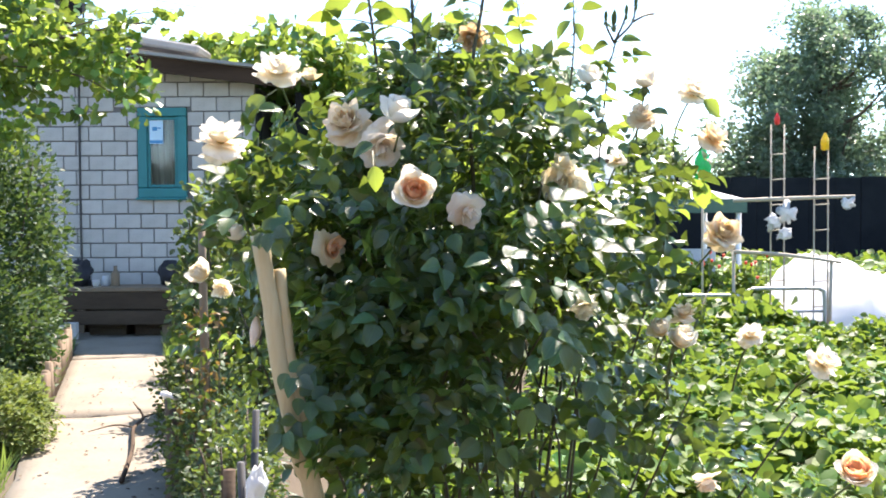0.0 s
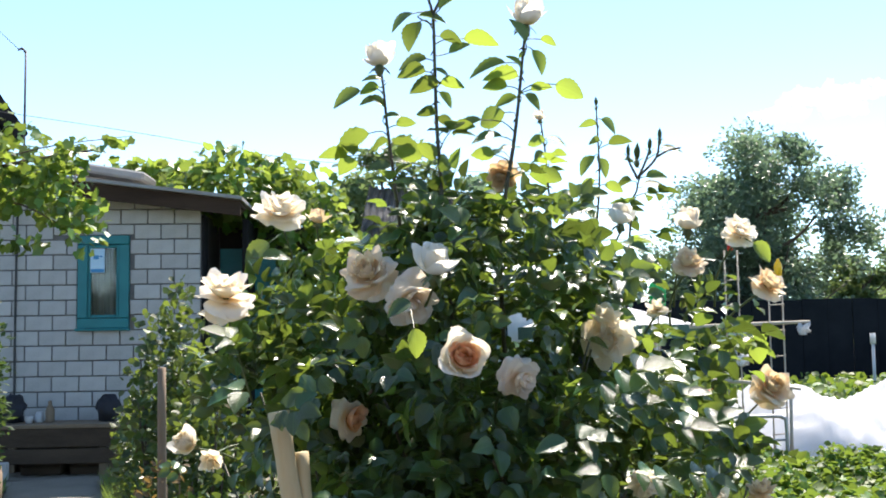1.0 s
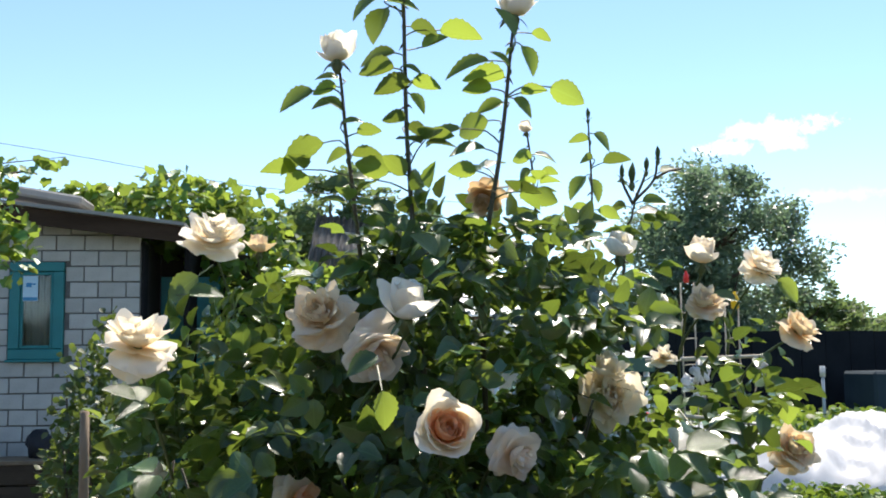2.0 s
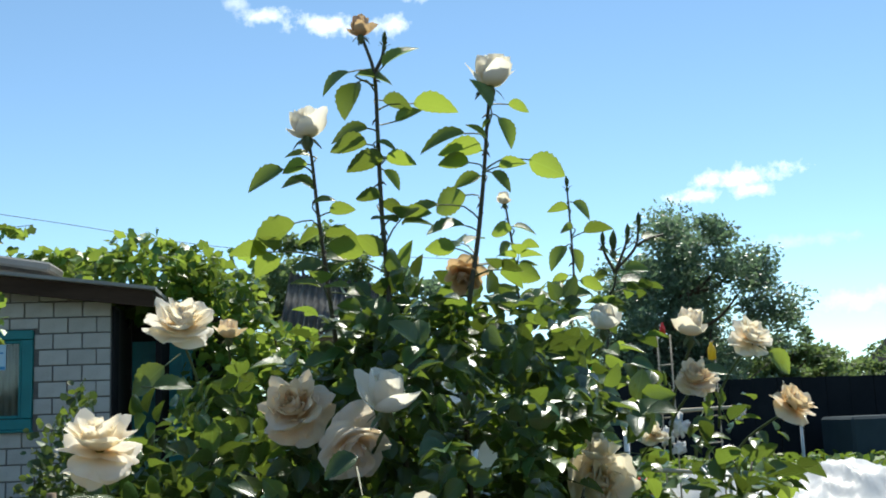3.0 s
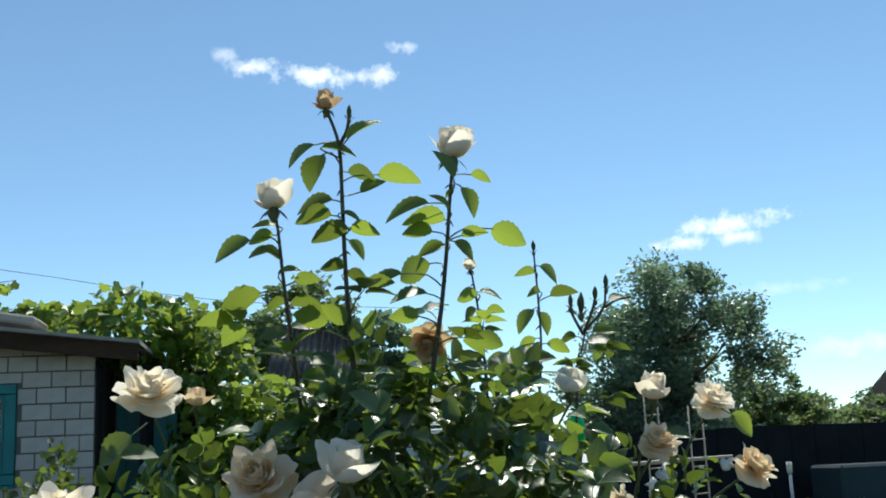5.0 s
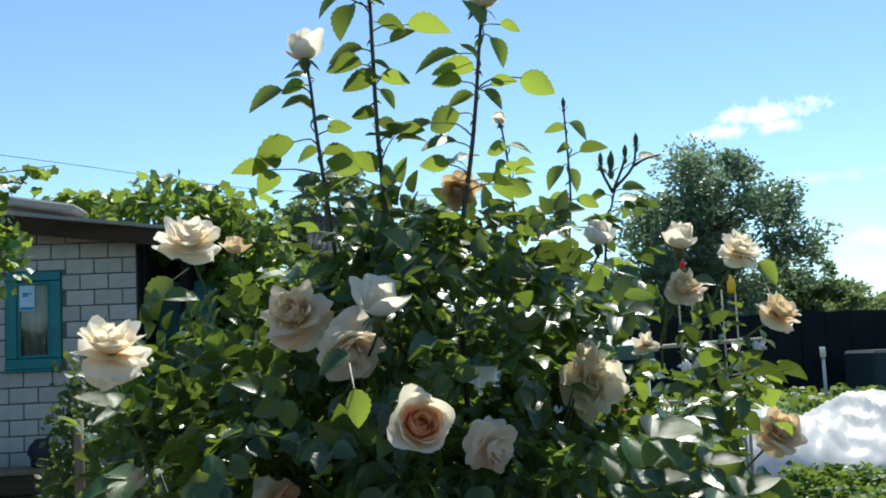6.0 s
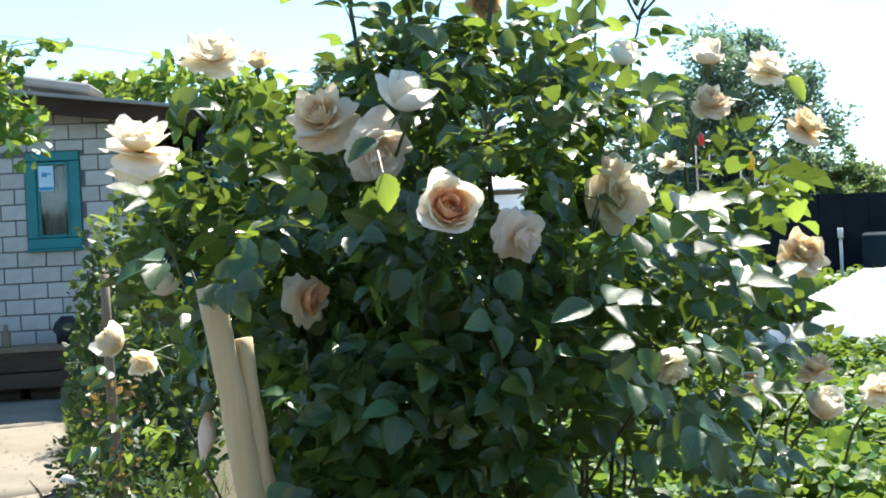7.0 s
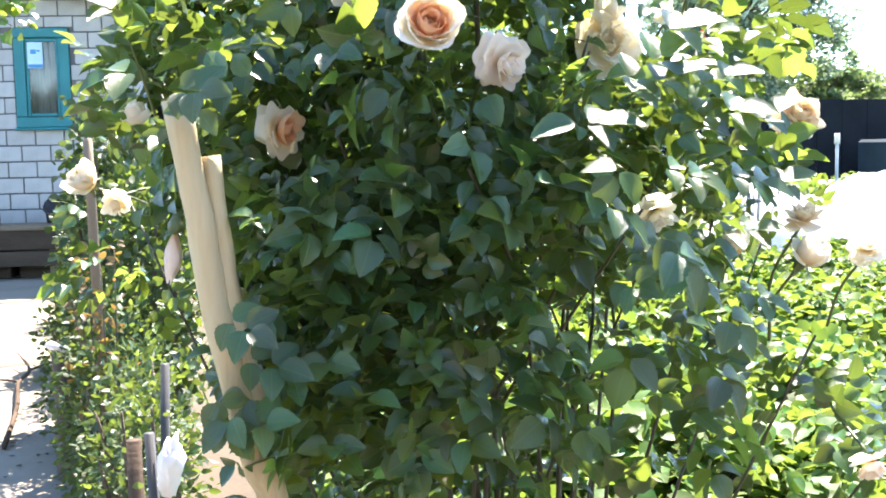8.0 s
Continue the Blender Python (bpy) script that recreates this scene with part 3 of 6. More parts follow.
# the taller roof beyond and its mast
tall = thing("tall_house", "taller house beyond with a dark gable roof", "house")
tall_roof = bmesh.new()
rv = [tall_roof.verts.new(p) for p in ((-7.7, 16.8, 7.75), (-5.18, 16.8, 4.2), (-7.18, 20.6, 4.2), (-9.7, 20.6, 7.75), (-7.85, 16.8, 7.65), (-5.33, 16.8, 4.1), (-7.33, 20.6, 4.1), (-9.85, 20.6, 7.65))]
for f in ((0, 1, 2, 3), (7, 6, 5, 4), (0, 4, 5, 1), (1, 5, 6, 2), (2, 6, 7, 3), (3, 7, 4, 0)):
    tall_roof.faces.new([rv[i] for i in f])
part("roof", tall_roof, ROOF_DARK, tall)
gable = bmesh.new()
gv = [gable.verts.new((x - 0.53 * (y - 17.0), y, z)) for y in (17.0, 20.4) for x, z in ((-10.0, -0.05), (-5.6, -0.05), (-5.6, 4.25), (-7.95, 7.5), (-10.0, 4.5))]
for f in ((0, 1, 2, 3, 4), (9, 8, 7, 6, 5), (0, 5, 6, 1), (1, 6, 7, 2), (2, 7, 8, 3), (3, 8, 9, 4), (4, 9, 5, 0)):
    gable.faces.new([gv[i] for i in f])
bmesh.ops.recalc_face_normals(gable, faces=gable.faces)
part("wall", gable, DARK_FILL, tall, "dark boarded gable wall")
mast = thing("antenna_mast", "thin dark metal mast above the roof", "mast", (-4.0, 13.0, 0.0))
tube("pole", [(0, 0, 2.75), (0.005, 0, 4.40)], [0.016, 0.012], WIRE, mast, 6)
tube("hook", [(0.005, 0, 4.37), (-0.03, 0, 4.42), (-0.08, 0, 4.41)], [0.014, 0.014, 0.012], WIRE, mast, 6)
tube("foot", [(0, 0, 2.75), (0, 0, 2.92)], [0.05, 0.03], WIRE, mast, 8)

cable = thing("overhead_cable", "thin black cable slung across the sky", "cable")
tube("span", [(-9.5, 16, 5.0), (-4.0, 16, 4.15), (-1.1, 16, 3.66), (2.0, 16, 3.45)], [0.0045] * 4, WIRE, cable, 5)
tube("span", [(-9.0, 13.1, 9.2), (-4.06, 13.0, 4.40)], [0.003] * 2, WIRE, cable, 5)

# bench of planks by the wall and what lies on it
bench = thing("bench", "old wooden bench of thick planks before the wall", "bench", (-3.2, 11.62, 0))
for k in range(3):
    box_part("plank", (-0.62, -0.27 + 0.17 * k, 0.44), (0.62, -0.11 + 0.17 * k, 0.48), OLD_WOOD, bench, 0.006)
box_part("front_board", (-0.60, -0.262, 0.27), (0.60, -0.235, 0.438), DARK_WOOD, bench, 0.005)
# dark boards added below the seat to stand in for the shade there
box_part("back_board", (-0.60, 0.20, -0.01), (0.60, 0.225, 0.438), DARK_WOOD, bench, 0.004)
box_part("lower_board", (-0.60, -0.262, 0.12), (0.60, -0.235, 0.255), DARK_WOOD, bench, 0.005)
for x in (-0.5, 0.44):
    for y in (-0.2, 0.14):
        box_part("leg", (x, y, -0.01), (x + 0.07, y + 0.07, 0.438), OLD_WOOD, bench, 0.004)
# made-up dark boxes fill the shade under the bench
for x, w, h in ((-3.32, 0.36, 0.24), (-2.9, 0.3, 0.2)):
    crate = thing("crate", "dark slatted box standing in for shade under the bench", "crate", (x, 11.66, 0), group="crates under the bench")
    for z in (0.0, 0.08, 0.16):
        if z < h - 0.05:
            box_part("slat", (-w / 2, -0.13, z + 0.005), (w / 2, -0.115, z + 0.07), DARK_WOOD, crate, 0.003)
    box_part("body", (-w / 2, -0.11, 0), (w / 2, 0.13, h - 0.01), DARK_WOOD, crate, 0.004)
block = tagged(box_part("block", (-0.08, -0.06, 0), (0.08, 0.06, 0.16), ROCK, None, 0.008), "pale block standing under the bench", "block")
block.matrix_world = pose(-3.58, 11.18, 0.0, 0, 0, 8)


def lathe(profile, sides=12):
    bm = bmesh.new()
    rings = [[bm.verts.new((r * math.cos(2 * math.pi * k / sides), r * math.sin(2 * math.pi * k / sides), z)) for k in range(sides)] for r, z in profile]
    for a, b in zip(rings, rings[1:]):
        for k in range(sides):
            bm.faces.new((a[k], a[(k + 1) % sides], b[(k + 1) % sides], b[k]))
    bm.faces.new(rings[0][::-1])
    bm.faces.new(rings[-1])
    return bm


def lathed(name, profile, mat, place, label, category, sides=12, turn=(0, 0, 0)):
    ob = tagged(part(name, lathe(profile, sides), mat, None, smooth=True), label, category)
    ob.matrix_world = pose(*place, *turn)
    return ob


def lump(seed, radius, squash=(1, 1, 1), rough=0.25, level=3):
    """An uneven rounded mass."""
    bm = bmesh.new()
    bmesh.ops.create_icosphere(bm, subdivisions=level, radius=radius)
    for v in bm.verts:
        d = v.co.normalized()
        k = 1 + rough * noise.noise(d * 2.1 + Vector((seed * 3.7, seed, 0))) + 0.4 * rough * noise.noise(d * 6 + Vector((seed, 0, seed)))
        v.co = Vector((v.co.x * squash[0], v.co.y * squash[1], v.co.z * squash[2])) * k
    return bm


bag = tagged(part("bag", lump(3, 0.13, (1.0, 0.8, 1.1), 0.5), BLACK, smooth=True), "crumpled black bag set down on the bench", "bag")
bag.matrix_world = pose(-3.63, 11.62, 0.60)
lathed("jar", [(0.035, 0), (0.04, 0.01), (0.04, 0.07), (0.03, 0.085), (0.03, 0.1)], RAG, (-3.36, 11.6, 0.481), "small white jar on the bench", "jar")
lathed("cup", [(0.03, 0), (0.038, 0.06), (0.038, 0.065)], RAG, (-3.42, 11.5, 0.481), "white cup on the bench", "cup")
lathed("bottle", [(0.04, 0), (0.042, 0.02), (0.042, 0.12), (0.018, 0.16), (0.018, 0.2)], OLD_WOOD, (-3.26, 11.6, 0.481), "brown bottle standing on the bench", "bottle")
bag2 = tagged(part("bag", lump(8, 0.12, (0.9, 0.8, 1.1), 0.4), BLACK, smooth=True), "dark cloth bag beside the wall", "bag")
bag2.matrix_world = pose(-2.72, 11.6, 0.60)

# ---- plants along the path ----


def cloud_points(rng, n, centre, radii, shell=0.55, lumps=7, seed=0):
    """Points in an uneven rounded volume, more of them near its skin."""
    d = unit(rng, n)
    bumps = np.array([1 + 0.28 * noise.noise(Vector(v) * 2.3 + Vector((seed * 5.1, seed * 1.7, 0.3))) + 0.16 * noise.noise(Vector(v) * 5.5 + Vector((seed, 2.0, seed))) for v in d])
    r = (shell + (1 - shell) * rng.uniform(0, 1, n) ** 0.6) * bumps
    return np.array(centre) + d * r[:, None] * np.array(radii), d


def shrub(name, label, place, radii, count, size, template, mat, seed, stems=6, lift=0.5, category="shrub", group="", shell=0.4, stem_mat=None):
    """A bush: stems from the ground and a crown of many leaves."""
    rng = np.random.default_rng(seed)
    r2 = random.Random(seed)
    ob = thing(name, label, category, (place[0], place[1], 0), group=group)
    centre = (0, 0, place[2])
    pieces = []
    for k in range(stems):
        a = r2.uniform(0, 2 * math.pi)
        tip = Vector((radii[0] * 0.75 * math.cos(a), radii[1] * 0.75 * math.sin(a), place[2] + radii[2] * r2.uniform(0.1, 0.75)))
        base = Vector((0.12 * radii[0] * math.cos(a), 0.12 * radii[1] * math.sin(a), -0.04))
        mid = base.lerp(tip, 0.5) + Vector((r2.uniform(-1, 1), r2.uniform(-1, 1), 0)) * 0.1 * radii[0]
        tube("stem", [base, mid, tip], [0.012 + 0.006 * radii[2], 0.009 + 0.003 * radii[2], 0.003], stem_mat or BARK, ob, 5)
    pts, out = cloud_points(rng, count, centre, radii, shell, seed=seed)
    keep = pts[:, 2] > 0.02
    leaves = foliage("foliage", rng, pts[keep], size, template, mat, ob, lift, out[keep] * 0.8, kind="stuff")
    return ob


# tall dense hedge on the far side of the path
shrub("hedge_shrub", "tall dense shrub with fine grey-green leaves beside the path", (-3.50, 9.1, 0.85), (0.58, 0.9, 1.05), 14000, 0.055, SIMPLE, SHRUB_LEAF, 11, 9, group="hedge along the path")
shrub("hedge_shrub", "lower shrub with pale grey-green leaves beside the path", (-2.92, 7.9, 0.36), (0.36, 0.6, 0.42), 6000, 0.045, SIMPLE, SHRUB_LEAF, 12, 6, group="hedge along the path")
shrub("hedge_shrub", "tall dark shrub at the end of the hedge", (-3.4, 7.6, 0.95), (0.6, 0.7, 1.0), 9000, 0.055, SIMPLE, SHRUB_LEAF, 13, 8, group="hedge along the path")
shrub("cushion_plant", "low yellow-green feathery cushion plant", (-2.38, 6.45, 0.13), (0.36, 0.42, 0.25), 13000, 0.03, SIMPLE, MOSS_LEAF, 14, 4, 1.2, "plant", shell=0.6)
rock = tagged(part("stone", lump(5, 0.07, (1.1, 0.9, 0.7), 0.3, 2), ROCK, smooth=True), "rounded pale stone beside the path edging", "stone")
rock.matrix_world = pose(-3.12, 9.35, 0.24)

# low edging of short stakes
edging = thing("edging_fence", "low edging of short weathered wooden stakes", "fence")
rs = random.Random(4)
A, B = Vector((-2.42, 7.45, 0)), Vector((-3.16, 10.0, 0))
for k in range(34):
    p = A.lerp(B, k / 33)
    h = 0.25 + rs.uniform(-0.03, 0.03)
    tube("stake", [(p.x, p.y, -0.05), (p.x + rs.uniform(-0.01, 0.01), p.y, h)], [0.024, 0.022], OLD_WOOD, edging, 7, steps=1)

# grape vine overhead on its wires, and over the roof


def vine(name, label, points_sets, size, seed, trail=()):
    rng = np.random.default_rng(seed)
    ob = thing(name, label, "vine")
    for line, rad in trail:
        tube("runner", line, [rad] * (len(line) - 1) + [rad * 0.4], BARK, ob, 5)
    for centre, radii, count in points_sets:
        pts, out = cloud_points(rng, int(count * (2.1 if size < 0.08 else 1.4)), centre, radii, 0.3, seed=seed)
        keep = np.array([noise.noise(Vector(p) * 4.5) + 0.5 * noise.noise(Vector(p) * 11) > -0.12 for p in pts])
        pts, out = pts[keep], out[keep]
        foliage("foliage", rng, pts, size, LOBED, VINE_LEAF, ob, 0.55, out * 0.5 + (0, 0, -0.3), kind="stuff")
    return ob


vine("grape_vine", "sunlit grape vine trained overhead on wires", [
    ((-2.95, 8.3, 2.35), (0.75, 0.7, 0.36), 1100), ((-3.05, 8.35, 2.70), (0.44, 0.4, 0.22), 240), ((-2.25, 8.2, 2.2), (0.26, 0.35, 0.22), 170), ((-2.02, 8.1, 1.98), (0.13, 0.2, 0.2), 60),
    ((-3.2, 8.2, 1.9), (0.45, 0.6, 0.34), 480), ((-1.98, 8.1, 2.45), (0.32, 0.2, 0.07), 36), ((-2.45, 8.0, 1.86), (0.3, 0.2, 0.04), 26)],
    0.066, 21, [([(-3.6, 8.6, -0.04), (-3.55, 8.5, 1.2), (-3.3, 8.3, 2.1), (-2.6, 8.2, 2.35), (-1.95, 8.1, 2.45)], 0.016), ([(-3.0, 8.25, 2.2), (-2.4, 8.1, 2.1), (-2.0, 8.05, 1.85)], 0.006),
                ([(-2.9, 8.2, 2.3), (-2.3, 8.1, 2.46), (-1.7, 8.0, 2.52)], 0.005)])
vine("grape_vine", "thick grape vine spilling over the roof and arbour", [
    ((-1.75, 12.9, 2.85), (0.75, 0.8, 0.46), 820), ((-1.08, 13.1, 2.62), (0.66, 0.7, 0.56), 850), ((-0.35, 13.3, 1.92), (0.5, 0.6, 0.45), 520), ((-2.75, 13.6, 3.12), (0.6, 0.4, 0.14), 260),
    ((-0.7, 12.6, 1.7), (0.7, 0.45, 0.7), 700), ((0.5, 13.5, 1.62), (0.6, 0.6, 0.6), 700)],
    0.115, 22, [([(-0.8, 13.3, -0.04), (-0.85, 13.2, 1.3), (-1.1, 13.1, 2.4), (-1.9, 12.9, 3.0)], 0.025), ([(-0.2, 13.4, -0.04), (-0.3, 13.3, 1.4), (-0.5, 13.2, 2.5)], 0.02)])

# shrubs on the near side of the path, with their supports
for k, (x, y, z, rx, ry, rz, count, seed) in enumerate(((-0.82, 5.45, 0.62, 0.18, 0.36, 0.55, 2000, 31), (-1.08, 6.15, 0.82, 0.21, 0.34, 0.66, 2200, 32), (-1.42, 7.5, 0.55, 0.22, 0.45, 0.5, 1900, 33), (-0.66, 4.35, 0.30, 0.15, 0.36, 0.36, 1500, 34), (-1.80, 8.9, 0.45, 0.2, 0.4, 0.45, 1700, 35),
                                                        (-0.86, 4.95, 0.30, 0.17, 0.34, 0.36, 2200, 131), (-1.12, 5.75, 0.34, 0.17, 0.36, 0.40, 2200, 132), (-1.28, 6.75, 0.34, 0.17, 0.40, 0.42, 1900, 134))):
    shrub("border_shrub", "leafy rose shrub in the border beside the path", (x, y, z), (rx, ry, rz), int(count * (1.2 if z > 0.5 else 1.6)), 0.036 if z > 0.5 else 0.026, ROUND_LEAF if z > 0.5 else LONG_LEAF, BORDER_LEAF, seed, 11, 0.3, group="shrubs beside the path", shell=0.25)

stake2 = thing("garden_stake", "thin pale wooden stake among the shrubs", "stake", (-0.875, 4.85, 0))
tube("pole", [(0.02, 0, -0.1), (0.0, 0.01, 0.5), (-0.005, 0, 1.16)], [0.017, 0.016, 0.014], OLD_WOOD, stake2, 8)
stump = thing("old_post", "short weathered grey wooden post beside the path", "post", (-1.12, 5.3, 0))
tube("pole", [(0, 0, -0.1), (0.01, 0, 0.25), (0.0, 0.01, 0.46)], [0.027, 0.025, 0.023], BARK, stump, 9)
rag_lump = tagged(part("white_rag", lump(12, 0.03, (1.4, 0.8, 0.5), 0.5, 2), RAG, smooth=True), "white rag lying on the old post", "rag")
rag_lump.matrix_world = pose(-1.12, 5.3, 0.465, 0, 20, 10)
shoot = thing("rose_shoot", "young rose shoots with reddish leaves tied to the stake", "plant", (-0.86, 4.80, 0))
ry = np.random.default_rng(38)
for k in range(4):
    tube("stem", [(0.02 * k, 0, -0.03), (0.03 * k - 0.05, 0.02, 0.4), (0.04 * k - 0.07, 0, 0.66 + 0.06 * k)], [0.004, 0.003, 0.0015], BARK, shoot, 5)
yp = np.stack([ry.uniform(-0.09, 0.09, 150), ry.uniform(-0.06, 0.06, 150), ry.uniform(0.36, 0.86, 150)], 1)
foliage("foliage", ry, yp, 0.03, LONG_LEAF, YOUNG_LEAF, shoot, 0.4, kind="stuff")
post3 = thing("old_post", "thin dark wooden post beside the path", "post", (-0.62, 4.0, 0))
tube("pole", [(0, 0, -0.1), (0.0, 0, 0.48)], [0.02, 0.018], DARK_WOOD, post3, 8)

rgw = np.random.default_rng(36)
tt = rgw.uniform(3.0, 10.2, 3600)
off = np.where(rgw.uniform(size=3600) < 0.7, 0.40 + 0.16 * rgw.uniform(size=3600), -0.40 - 0.12 * rgw.uniform(size=3600))
weed_at = np.array([tuple(WAY_A + WAY * a + WAY_SIDE * c) for a, c in zip(tt, off)])
weed_at[:, 2] = -0.03
tips = unit(rgw, 3600) * (0.6, 0.6, 0.2) + (0, 0, 1.0)
tagged(part("weeds", scatter("weeds", BLADE, frames_from(weed_at, tips, unit(rgw, 3600), 0.08 + 0.14 * rgw.uniform(size=3600))), GRASS), "grass and weeds along both edges of the path", "grass", kind="stuff")
for k, (x, y, h, t) in enumerate(((-0.60, 4.15, 0.62, 3), (-0.52, 3.75, 0.56, -2), (-0.98, 5.9, 0.7, 4), (-1.3, 6.9, 0.75, -3))):
    sp = thing("dark_post", "thin near-black wooden post in the border", "post", (x, y, 0), group="posts in the border")
    tube("pole", [(0, 0, -0.1), (0.01 * t, 0, h)], [0.013, 0.011], WIRE, sp, 7)
cloth = tagged(part("white_cloth", lump(17, 0.042, (0.6, 0.6, 1.4), 0.5, 3), RAG, smooth=True), "crumpled white cloth hung low on a post", "cloth")
cloth.matrix_world = pose(-0.495, 3.72, 0.50, 0, 8, 0)

# fallen petals and leaf scraps on the path
rgl = np.random.default_rng(39)
lt, lo = rgl.uniform(2.0, 9.5, 260), rgl.uniform(-0.34, 0.34, 260)
lit = np.array([tuple(WAY_A + WAY * a + WAY_SIDE * c) for a, c in zip(lt, lo)])
lit[:, 2] = 0.017
tagged(part("leaf_litter", scatter("leaf_litter", SIMPLE, frames_from(lit, unit(rgl, 260) * (1, 1, 0.05), unit(rgl, 260) * 0.25 + (0, 0, 1), 0.012 + 0.02 * rgl.uniform(size=260))), DARK_WOOD), "dry leaf scraps scattered on the path", "litter", kind="stuff")

# dark forked tubes lying flat on the path
branch = thing("dark_fork", "dark forked shape lying flat on the path", "branch")
tube("limb", [(-1.43, 5.67, 0.03), (-1.55, 6.25, 0.045), (-1.68, 6.72, 0.05), (-1.70, 6.98, 0.06), (-1.86, 7.34, 0.08)], [0.011, 0.011, 0.010, 0.008, 0.004], DARK_WOOD, branch, 7, wobble=0.12, rng=random.Random(6))
tube("twig", [(-1.68, 6.74, 0.05), (-1.80, 6.78, 0.055), (-1.92, 6.70, 0.035)], [0.006, 0.005, 0.002], DARK_WOOD, branch, 6)
tube("twig", [(-1.70, 6.98, 0.06), (-1.60, 7.15, 0.07), (-1.50, 7.20, 0.04)], [0.006, 0.004, 0.002], DARK_WOOD, branch, 6)

# grass over the rest of the garden ground
gn = 26000
gx, gy = rgl.uniform(-6, 6, gn), rgl.uniform(-2.3, 11.5, gn)
gp = np.stack([gx, gy, np.full(gn, -0.03)], 1)
rel = gp[:, :2] - np.array((WAY_A.x, WAY_A.y))
side = np.abs(rel @ np.array((WAY_SIDE.x, WAY_SIDE.y)))
thick = np.array([noise.noise(Vector((a * 0.9, c * 0.9, 4.0))) for a, c in zip(gx, gy)])
gp = gp[(side > 0.42) & (thick > -0.18)]
tips = unit(rgl, len(gp)) * (0.8, 0.8, 0.2) + (0, 0, 1.0)
tagged(part("grass", scatter("grass", BLADE, frames_from(gp, tips, unit(rgl, len(gp)), 0.07 + 0.12 * rgl.uniform(size=len(gp)))), GRASS), "rough grass between the beds", "grass", kind="stuff")

# ---- vegetable plot ----
rng = np.random.default_rng(41)


def crop_patch(name, x0, x1, y0, y1, count, size, seed, height):
    """A bed of leafy plants in rows."""
    rng = np.random.default_rng(seed)
    y = rng.uniform(y0, y1, count)
    x = rng.uniform(x0, x1, count) + 0.10 * (y - y0)
    h = np.array([height * (0.72 + 0.5 * noise.noise(Vector((a * 1.6, b * 1.6, 0.0))) + 0.35 * noise.noise(Vector((a * 5, b * 5, 2.0)))) for a, b in zip(x, y)])
    z = h * rng.uniform(0.35, 1.0, count) ** 0.5
    ob = thing(name, "bright green leafy vegetable plants in rows", "plants", kind="stuff")
    foliage("foliage", rng, np.stack([x, y, z], 1), size, ROUND_LEAF, CROP_LEAF, ob, 0.9, kind="stuff")
    return ob


crop_patch("vegetable_bed", 0.2, 2.6, 4.3, 10.2, 24000, 0.062, 42, 0.32)
crop_patch("vegetable_bed", 2.6, 5.4, 4.6, 9.9, 22000, 0.062, 43, 0.31)
crop_patch("vegetable_bed", -0.4, 1.2, 3.6, 6.5, 9000, 0.06, 44, 0.36)
crop_patch("vegetable_bed", 3.0, 11.0, 13.2, 20.5, 9000, 0.14, 45, 0.45)
crop_patch("vegetable_bed", -0.8, 3.0, 10.0, 20.5, 9000, 0.13, 46, 0.40)

# metal bed ends used as a low fence
def bed_end(place, turn, wide, high):
    ob = thing("bed_end", "old tubular steel bed end used as garden fence", "bed end", place, turn, "bed ends as fence")
    w = wide / 2
    tube("frame_tube", [(-w, 0, -0.1), (-w, 0, high - 0.08), (-w + 0.03, 0, high - 0.015), (-w + 0.09, 0, high), (0, 0, high), (w - 0.09, 0, high), (w - 0.03, 0, high - 0.015), (w, 0, high - 0.08), (w, 0, -0.1)], [0.016] * 9, STEEL, ob, 8)
    tube("cross_tube", [(-w, 0, high - 0.20), (w, 0, high - 0.20)], [0.011] * 2, STEEL, ob, 6)
    tube("cross_tube", [(-w, 0, 0.12), (w, 0, 0.12)], [0.011] * 2, STEEL, ob, 6)
    for k in range(1, 7):
        x = -w + wide * k / 7
        tube("bar", [(x, 0, 0.12), (x, 0, high - 0.20)], [0.006] * 2, STEEL, ob, 5)
    return ob


bed_end((2.93, 10.25, 0), 2, 0.68, 0.52)
bed_end((2.27, 10.3, 0), -3, 0.60, 0.46)

# white film over the vegetable tunnel
def film_mesh():
    """A sheet thrown over low hoops: sagging between them, creased, its hem on the ground."""
    bm = bmesh.new()
    nx, ny = 110, 44
    g = []
    for j in range(ny + 1):
        row = []
        for i in range(nx + 1):
            u, v = i / nx, j / ny
            x, y = 3.2 + 4.6 * u, 11.12 + 2.0 * v + 0.08 * noise.noise(Vector((u * 6, v * 3, 5)))
            ridge = math.sin(math.pi * v) ** 0.7
            hump = 0.63 + 0.12 * math.sin(u * 19.0 - 1.53 + 0.8 * v) + 0.07 * noise.noise(Vector((u * 9, v * 3, 0)))
            ends = min(1, u / 0.11) ** 0.55
            crease = 0.11 * abs(noise.noise(Vector((u * 12 + v * 4, v * 5 - u * 3, 3)))) + 0.06 * abs(noise.noise(Vector((u * 30 - v * 9, v * 11, 7))))
            fold = 0.05 * max(0.0, 1 - abs(((u * 7.0 + v * 1.3) % 1) - 0.5) * 9) + 0.04 * max(0.0, 1 - abs(((u * 5.0 - v * 1.7 + 0.3) % 1) - 0.5) * 7)
            z = ridge * ends * (hump - crease + fold) + 0.02 * noise.noise(Vector((u * 50, v * 20, 1)))
            row.append(bm.verts.new((x, y, max(0.0, z) + 0.01)))
        g.append(row)
    for j in range(ny):
        for i in range(nx):
            bm.faces.new((g[j][i], g[j][i + 1], g[j + 1][i + 1], g[j + 1][i]))
    return bm


